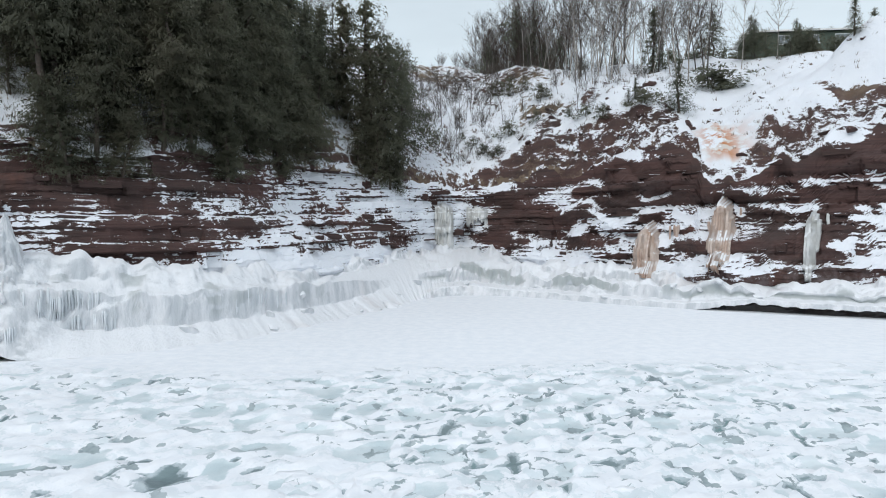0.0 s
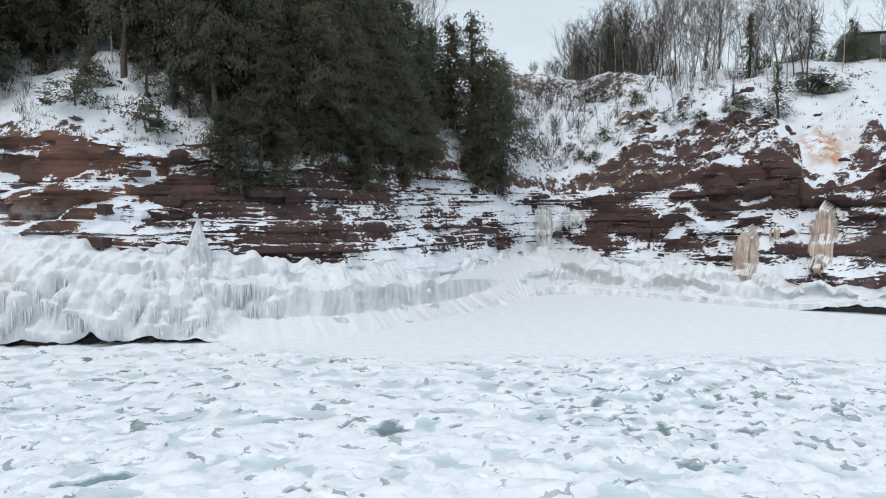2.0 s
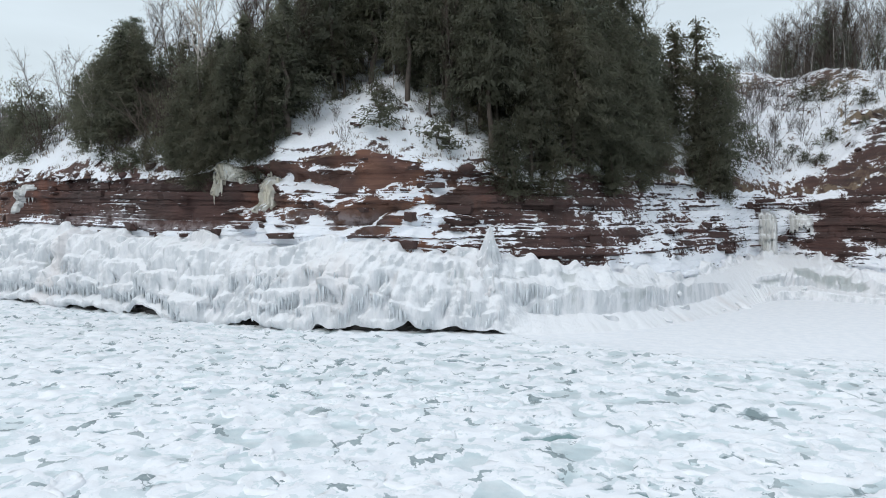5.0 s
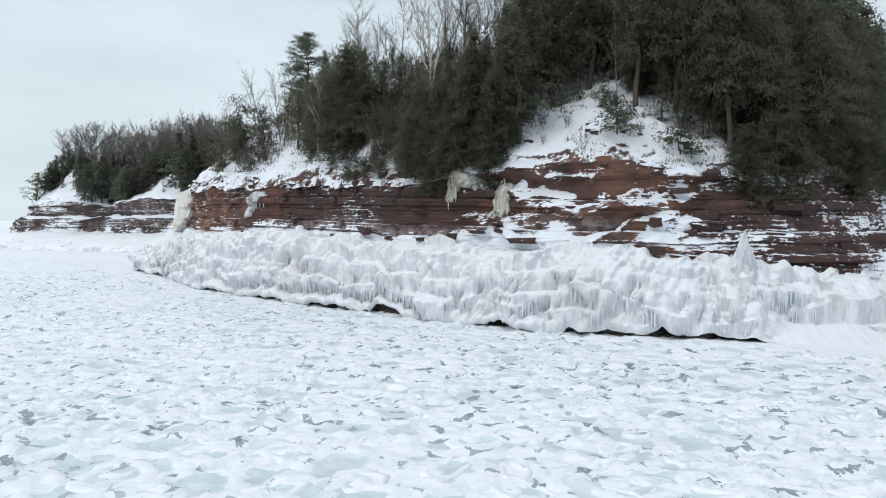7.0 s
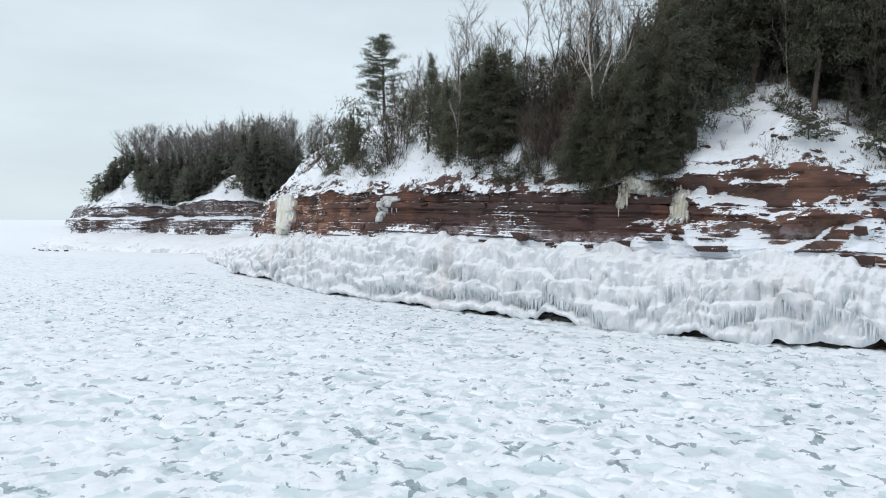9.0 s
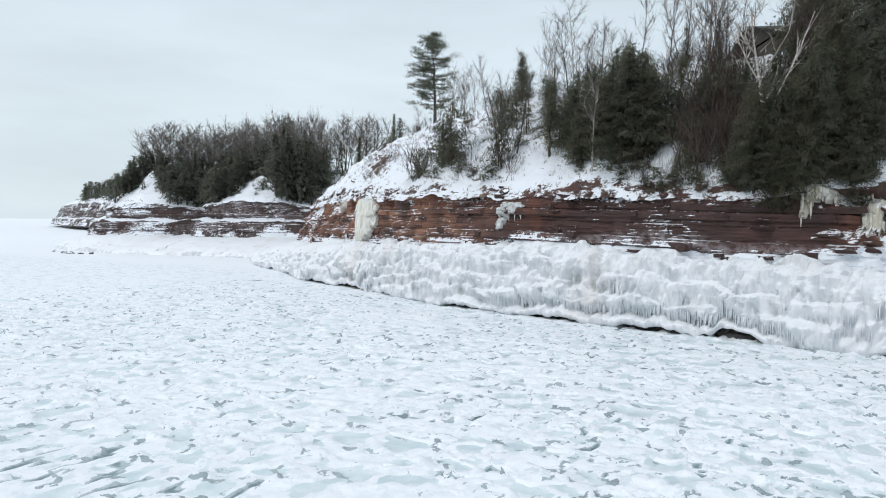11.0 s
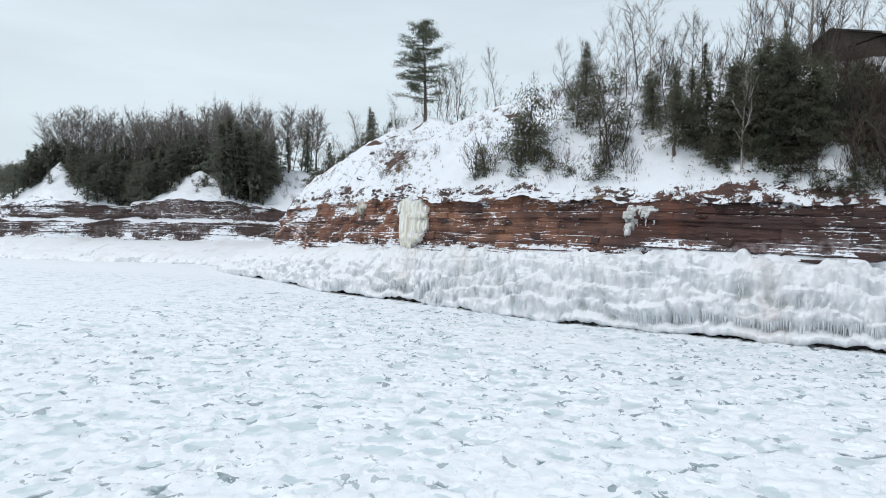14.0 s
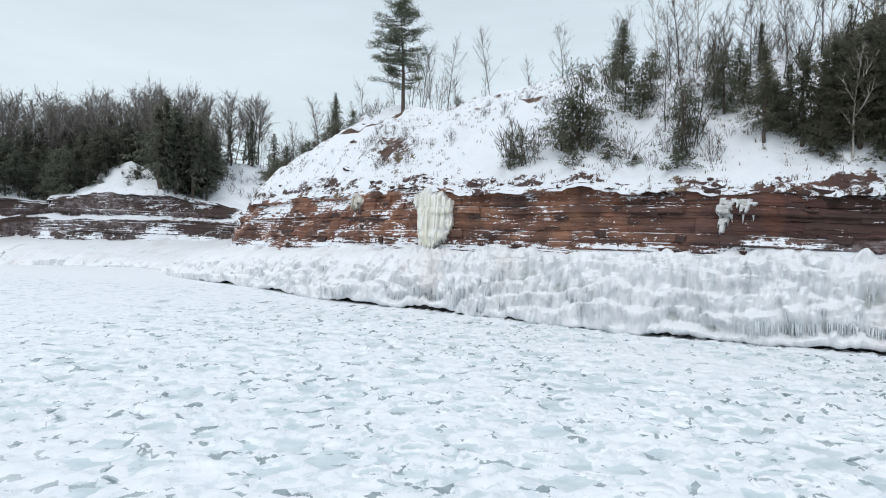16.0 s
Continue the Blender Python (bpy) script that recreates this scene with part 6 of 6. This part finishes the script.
icefall(14.08, 1.7, ([-1, -0.5, 0.3, 1], [9.4, 11.2, 11.8, 10.2]), ([-1, -0.6, 0, 0.6, 1], [8.6, 8.4, 8.2, 8.5, 9.2]), M_ICE_DULL, "yellowish icicle cluster running down onto a ledge", 6, 0.42, 0.8, [(0.9, 11.6, 2.2), (0.3, 11.9, 2.4), (-0.5, 11.4, 1.8), (0.6, 11.7, 2.9)], 2.4)
icefall(17.12, 3.0, ([-1, -0.2, 0.7, 1], [11.3, 11.6, 11.7, 11.2]), ([-1, -0.5, 0.0, 0.35, 0.65, 1], [10.9, 9.9, 10.7, 9.0, 8.2, 10.2]), M_ICE_GREY, "grey icicle curtain on the sandstone face", 7, 0.22, 1.0, [(-1.2, 11.2, 1.5), (-0.5, 11.4, 1.9), (0.4, 11.5, 2.2), (1.1, 11.3, 1.6)], 2.0)
icefall(20.12, 6.4, ([-1, -0.5, 0.3, 1], [11.6, 12.9, 13.2, 12.4]), ([-1, -0.75, -0.4, -0.1, 0.5, 0.62, 1], [8.6, 7.0, 6.4, 5.6, 5.7, 10.2, 10.8]), M_ICE_CREAM, "large cream-white frozen waterfall reaching the ice shelf", 8, 1.15, 0.6, [(2.9, 12.4, 2.6), (2.4, 12.3, 1.8)])
icefall(21.25, 2.6, ([-1, 0, 1], [12.2, 12.6, 12.3]), ([-1, -0.3, 0.3, 1], [11.2, 10.6, 10.3, 11.2]), M_ICE_DULL, "small yellowish icicles near the cliff top", 9, 0.5, 0.8)


def ice_cone(s, w, height, radius):
    """A lumpy cone of spray ice that stands on the shelf."""
    P, _ = shelf_shape(np.array([s]), np.array([w]))
    ang, t = np.linspace(0, 2 * np.pi, 73), np.linspace(0, 1, 70)
    A, T = np.meshgrid(ang, t, indexing="ij")
    cx, cy = np.cos(A), np.sin(A)
    r = radius * (0.09 + 0.91 * (1 - T) ** 1.15) * np.sqrt(1 - np.clip((T - 0.9) / 0.1, 0, 1) ** 2) * (1 + 0.36 * fbs(1.8 * cx + 7, 1.8 * cy + T * 6, 4, 45) + 0.20 * fbs(6 * cx, 6 * cy + T * 9, 3, 48)) + 0.01
    up = T * height - 3.4 + 0.25 * fbs(3 * cx, 3 * cy + T * 6, 3, 46)
    r[-1], up[-1] = r[0], up[0]
    v = np.stack([r * cx + 0.25 * (T - 0.4), r * cy, up], -1).reshape(-1, 3)
    ob = tagged(new("ice_cone", mesh_of("ice_cone", v, grid_faces(73, 70), M_SHELF)), "pale lumpy cone of ice on the ice shelf", "ice cone")
    ob.location = P[0]
    return ob


ice_cone(11.62, 0.86, 5.5, 1.55)


def shelf_icicles():
    """Icicle fringes under the shelf's overhanging steps: too many to count."""
    rng = np.random.RandomState(21)
    vs, fs, base = [], [], 0
    models = [drip(rng, 1.0, 0.09) for _ in range(6)]
    s = np.sort(rng.uniform(8.2, 22.8, 4600))
    w = np.linspace(0.02, 0.98, 72)
    P, _ = shelf_shape(s[:, None], w[None, :])
    out = outward(s)
    reach = np.einsum("ijk,ik->ij", P[..., :2] - P[:, :1, :2], out)
    step = reach[:, 1:] - reach[:, :-1]
    thick = fbs(along(s) * 0.16, 0 * s, 3, 22)
    lips = lip_height(s)
    for i in range(len(s)):
        if thick[i] + rng.normal(0, 0.3) < (-0.15 if s[i] > 11.3 else 0.35):
            continue
        order = np.argsort(-step[i])[:2]
        for j in order:
            if step[i, j] < 0.03 or rng.rand() < 0.2:
                continue
            p = P[i, j + 1]
            if s[i] < 11.4 and (s[i] < 9.0 or w[j] < 0.44):
                continue
            L = min(rng.uniform(0.25, 1.25), p[2] - lips[i] - 0.05)
            if L < 0.2:
                continue
            v, f = models[rng.randint(6)]
            g = rng.uniform(0.35, 0.85)
            q = v * np.array([g, g, L]) + np.array([p[0] - out[i, 0] * 0.02, p[1] - out[i, 1] * 0.02, p[2] - L + 0.12])
            vs.append(q)
            fs += [tuple(base + n for n in face) for face in f]
            base += len(v)
    me = mesh_of("icicle_fringe", np.concatenate(vs), fs, M_ICICLE)
    return tagged(new("icicle_fringe", me), "fringes of white icicles hanging along the ice shelf", "icicles", kind="stuff")


shelf_icicles()


# ---- boulders and grass on the slopes ----
def boulder_mesh(seed):
    rng = np.random.RandomState(seed)
    bm = bmesh.new()
    bmesh.ops.create_icosphere(bm, subdivisions=3, radius=0.5)
    ax = rng.normal(0, 1, (7, 3))
    ax /= np.linalg.norm(ax, axis=1, keepdims=True)
    cutoff = rng.uniform(0.18, 0.36, 7)
    for v in bm.verts:
        for a, c in zip(ax, cutoff):
            d = v.co.x * a[0] + v.co.y * a[1] + v.co.z * a[2]
            if d > c:
                v.co -= Vector(a) * (d - c)
        v.co.z *= 0.65
    me = bpy.data.meshes.new("boulder")
    bm.to_mesh(me)
    bm.free()
    me.materials.append(M_ROCK)
    point_value(me, "drift", np.full(len(me.vertices), 0.22))
    return me


BOULDERS = [boulder_mesh(k) for k in range(8)]
rock_rng = np.random.RandomState(5)
for n, s0, s1, v0, v1 in ((70, 1.9, 5.4, 0.0, 0.5), (26, 11.6, 14.2, 0.0, 0.25), (44, 15.5, 22.5, 0.0, 0.05), (6, 20.5, 23.5, 0.1, 0.9)):
    for k in range(n):
        s = rock_rng.uniform(s0, s1)
        p = spot(s, v0 + (v1 - v0) * rock_rng.rand() ** 1.6)
        ob = tagged(new("boulder", BOULDERS[k % 8]), "snow-capped reddish sandstone boulder on the slope", "boulder", "boulders on the slope")
        g = rock_rng.uniform(0.4, 1.5)
        ob.matrix_basis = Matrix.Translation(p + Vector((0, 0, -0.02 * g))) @ Euler((rock_rng.normal(0, 0.2), rock_rng.normal(0, 0.2), rock_rng.uniform(0, 6.28))).to_matrix().to_4x4() @ Matrix.Diagonal((g * rock_rng.uniform(0.8, 1.6), g, g * rock_rng.uniform(0.7, 1.2), 1))


for k, (x, y, g) in enumerate([(-214, 80, 1.6), (-217.5, 80.5, 1.1), (-211, 80.8, 1.3), (-208, 81.5, 0.9), (-228, 84, 1.0)]):
    ob = tagged(new("shore_boulder", BOULDERS[k % 8]), "dark boulder frozen into the lake ice", "boulder", "boulders off the far point")
    ob.matrix_basis = Matrix.Translation((x, y, 0.1)) @ Euler((0.1, 0.05 * k, 1.3 * k)).to_matrix().to_4x4() @ Matrix.Diagonal((g * 2.0, g * 1.3, g * 1.2, 1))


def tufts():
    """Dead grass and twigs that stick out of the snow."""
    rng = np.random.RandomState(9)
    n = 5200
    s = np.concatenate([rng.uniform(11.2, 20.4, n // 2), rng.uniform(20.4, 24.0, n // 5), rng.uniform(2.0, 7.5, n - n // 2 - n // 5)])
    v = rng.uniform(0.0, 1.0, n) ** 1.2
    P = hill(s, v)
    dense = fbm(P[:, 0] * 0.25, P[:, 1] * 0.25, 3, 301)
    P = P[dense > 0.44]
    vs, fs = [], []
    for p in P:
        m = rng.randint(4, 9)
        size = rng.uniform(0.12, 0.5)
        for _ in range(m):
            a, o = rng.uniform(0, 6.28), rng.normal(0, 0.16, 2)
            foot = np.array([p[0] + o[0], p[1] + o[1], p[2] - 0.08])
            tip = foot + np.array([np.cos(a) * 0.5, np.sin(a) * 0.5, 1.0]) * size * rng.uniform(0.6, 1.3)
            w = 0.035 * np.array([-np.sin(a), np.cos(a), 0])
            fs.append((len(vs), len(vs) + 1, len(vs) + 2))
            vs += [foot - w, foot + w, tip]
    me = mesh_of("dead_grass", np.array(vs), fs, M_TUFT, False)
    return tagged(new("dead_grass", me), "tufts of dead brown grass poking through the snow", "grass", kind="stuff")


tufts()


# ---- houses on the hill ----
def box(name, size, at, mat, parent, label=""):
    bm = bmesh.new()
    bmesh.ops.create_cube(bm, size=1.0)
    bmesh.ops.scale(bm, vec=size, verts=bm.verts)
    bmesh.ops.bevel(bm, geom=bm.edges[:], offset=min(size) * 0.06, segments=1, affect="EDGES")
    me = bpy.data.meshes.new(name)
    bm.to_mesh(me)
    bm.free()
    me.materials.append(mat)
    ob = part(name, me, parent, label)
    ob.location = at
    return ob


def house(at, turn, length, depth, wall_h, rise, windows, label, snowy, siding):
    """Low house with siding, a gabled roof with overhang, and framed windows on its lake side."""
    root = tagged(new("house"), label, "house")
    root.matrix_basis = Matrix.Translation(at) @ Euler((0, 0, turn)).to_matrix().to_4x4()
    box("wall", (length, depth, wall_h + 2.5), (0, 0, (wall_h - 2.5) / 2), siding, root)
    e, t = 0.6, 0.22
    L, D = length / 2 + e, depth / 2 + e
    prof = [(-D, wall_h - 0.1), (0, wall_h + rise), (D, wall_h - 0.1), (D, wall_h - 0.1 + t), (0, wall_h + rise + t), (-D, wall_h - 0.1 + t)]
    v = [(x, y, z) for x in (-L, L) for y, z in prof]
    f = [(0, 1, 4, 5), (1, 2, 3, 4), (6, 11, 10, 7), (7, 10, 9, 8)] + [(k, k + 6, (k + 1) % 6 + 6, (k + 1) % 6) for k in range(6)]
    part("roof", mesh_of("roof", v, f, M_TRIM if snowy else M_ROOF, False), root, "snow-covered low roof" if snowy else "dark shingle roof")
    g = [(x, y, z) for x in (-length / 2, length / 2) for y, z in ((-depth / 2, wall_h - 0.02), (depth / 2, wall_h - 0.02), (0, wall_h + rise - 0.05))]
    part("gable", mesh_of("gable", g, [(0, 1, 2), (5, 4, 3), (0, 2, 5, 3), (1, 4, 5, 2)], siding, False), root)
    box("fascia", (length + 2 * e, 0.06, 0.24), (0, -D - 0.03, wall_h), M_TRIM, root, "white eaves board")
    for x, w, hgt, z in windows:
        y = -depth / 2 - 0.03
        fr = box("window", (w, 0.08, hgt), (x, y, z), M_TRIM, root, "white-framed window")
        for k in (-1, 1):
            box("pane", (w / 2 - 0.14, 0.05, hgt - 0.22), (k * (w / 4 - 0.015), -0.05, 0), M_PANE, fr)
    return root


house((54, 101, 31.7), radians(-6), 14.5, 9, 3.0, 1.0, [(-3.6, 1.7, 1.4, 1.8), (0.9, 1.0, 1.3, 1.8), (4.6, 2.2, 2.0, 1.5)], "low green-sided house with white trim on the hilltop", True, M_SIDING)
house((-48.5, 66, 27.8), radians(24), 9, 15, 3.2, 2.6, [(-1.5, 1.6, 1.0, 2.0)], "dark brown house with a low gabled roof behind brush", False, M_BROWN)


# ---- loose floes: parts of the lake ice ----
def floe_mesh(seed):
    rng = np.random.RandomState(seed)
    sides, rings = 20, [0.0, 0.40, 0.58, 0.74, 0.90, 1.0, 1.05]
    tall = [0.03, 0.03, 0.06, 0.11, 0.12, 0.07, -0.06]
    ang = np.arange(sides) * 2 * np.pi / sides
    edge = 1 + 0.22 * np.sin(2 * ang + rng.uniform(0, 6)) + 0.12 * np.sin(3 * ang + rng.uniform(0, 6)) + rng.normal(0, 0.07, sides)
    v, bare = [(0, 0, 0.05)], [1.0]
    for k, (q, hgt) in enumerate(zip(rings[1:], tall[1:])):
        for a, e_ in zip(ang, edge):
            j = 1 + rng.normal(0, 0.035)
            v.append((np.cos(a) * q * e_ * j, np.sin(a) * q * e_ * j, hgt * (1 + rng.normal(0, 0.4))))
            bare.append((1.0, 0.72, 0.0, 0.0, 0.0, 0.0)[k])
    f = [(0, 1 + k, 1 + (k + 1) % sides) for k in range(sides)]
    for r in range(len(rings) - 2):
        for k in range(sides):
            a, b = 1 + r * sides + k, 1 + r * sides + (k + 1) % sides
            f.append((a, a + sides, b + sides, b))
    me = mesh_of("floe", v, f, M_PACK)
    point_value(me, "bare", np.array(bare) * (0.9 if seed % 3 else 0.2))
    point_value(me, "open", np.zeros(len(v)))
    point_value(me, "far", np.zeros(len(v)))
    return me


FLOES = [floe_mesh(k) for k in range(14)]
floe_rng = np.random.RandomState(31)
placed = []
while len(placed) < 290:
    x, y = floe_rng.uniform(-96, 8), floe_rng.uniform(-6, 17)
    r = floe_rng.uniform(0.45, 1.15)
    if any((x - a) ** 2 + (y - b) ** 2 < (r + c) ** 2 * 1.1 for a, b, c in placed):
        continue
    placed.append((x, y, r))
    ob = new("floe", FLOES[len(placed) % 14])
    ob.parent = lake_ice
    ob.matrix_basis = Matrix.Translation((x, y, 0.0)) @ Euler((0, 0, floe_rng.uniform(0, 6.28))).to_matrix().to_4x4() @ Matrix.Diagonal((r * floe_rng.uniform(0.9, 1.4), r, floe_rng.uniform(0.7, 1.1), 1))


# ---- ice-coated boulders along the foot of the cliff ----
ICE_LUMPS = []
for k in range(5):
    me = boulder_mesh(40 + k).copy()
    me.name = "ice_boulder"
    me.materials.clear()
    me.materials.append(M_SHELF)
    me.polygons.foreach_set("use_smooth", [True] * len(me.polygons))
    ICE_LUMPS.append(me)
lump_rng = np.random.RandomState(12)
for k in range(42):
    s0 = (lump_rng.uniform(7.3, 10.8), lump_rng.uniform(2.2, 7.0), lump_rng.uniform(22.5, 34.5))[k % 3]
    w0 = lump_rng.uniform(0.02, 0.55)
    at, _ = shelf_shape(np.array([s0]), np.array([w0]))
    g = lump_rng.uniform(0.5, 1.5) * (0.7 if k % 3 == 1 else 1.0)
    ob = tagged(new("ice_boulder", ICE_LUMPS[k % 5]), "boulder coated in grey-white ice at the shore", "boulder", "ice-coated boulders")
    ob.matrix_basis = Matrix.Translation(Vector(at[0]) + Vector((0, 0, -0.08))) @ Euler((lump_rng.normal(0, 0.25), lump_rng.normal(0, 0.25), lump_rng.uniform(0, 6.28))).to_matrix().to_4x4() @ Matrix.Diagonal((g * lump_rng.uniform(0.8, 1.5), g, g * lump_rng.uniform(0.7, 1.2), 1))


# ---- loose slabs that stand out of the cliff face: parts of the cliff ----
def slab_mesh(seed):
    rng = np.random.RandomState(seed)
    bm = bmesh.new()
    bmesh.ops.create_cube(bm, size=1.0)
    bmesh.ops.bevel(bm, geom=bm.edges[:], offset=0.07, segments=1, affect="EDGES")
    for v in bm.verts:
        v.co += Vector(rng.normal(0, 0.05, 3))
    me = bpy.data.meshes.new("slab")
    bm.to_mesh(me)
    bm.free()
    me.materials.append(M_ROCK)
    point_value(me, "drift", np.full(len(me.vertices), -0.02))
    return me


SLABS = [slab_mesh(900 + k) for k in range(8)]
slab_rng = np.random.RandomState(15)
near = np.nonzero((cliff_s > 2.0) & (cliff_s < 22.5))[0]
for k in range(170):
    i, j = near[slab_rng.randint(len(near))], slab_rng.randint(12, 80)
    p = cliff_grid[i, j]
    out = outward(cliff_s[i:i + 1])[0]
    ob = new("slab", SLABS[k % 8])
    ob.parent = cliff_ob
    size = (0.6 + 3.0 * slab_rng.rand() ** 2, slab_rng.uniform(0.5, 0.9), 0.14 + 0.6 * slab_rng.rand() ** 2)
    turn = math.atan2(out[1], out[0]) + math.pi / 2 + slab_rng.normal(0, 0.12)
    ob.matrix_basis = Matrix.Translation((p[0] - out[0] * 0.15, p[1] - out[1] * 0.15, p[2])) @ Euler((slab_rng.normal(0, 0.03), slab_rng.normal(0, 0.03), turn)).to_matrix().to_4x4() @ Matrix.Diagonal((*size, 1))
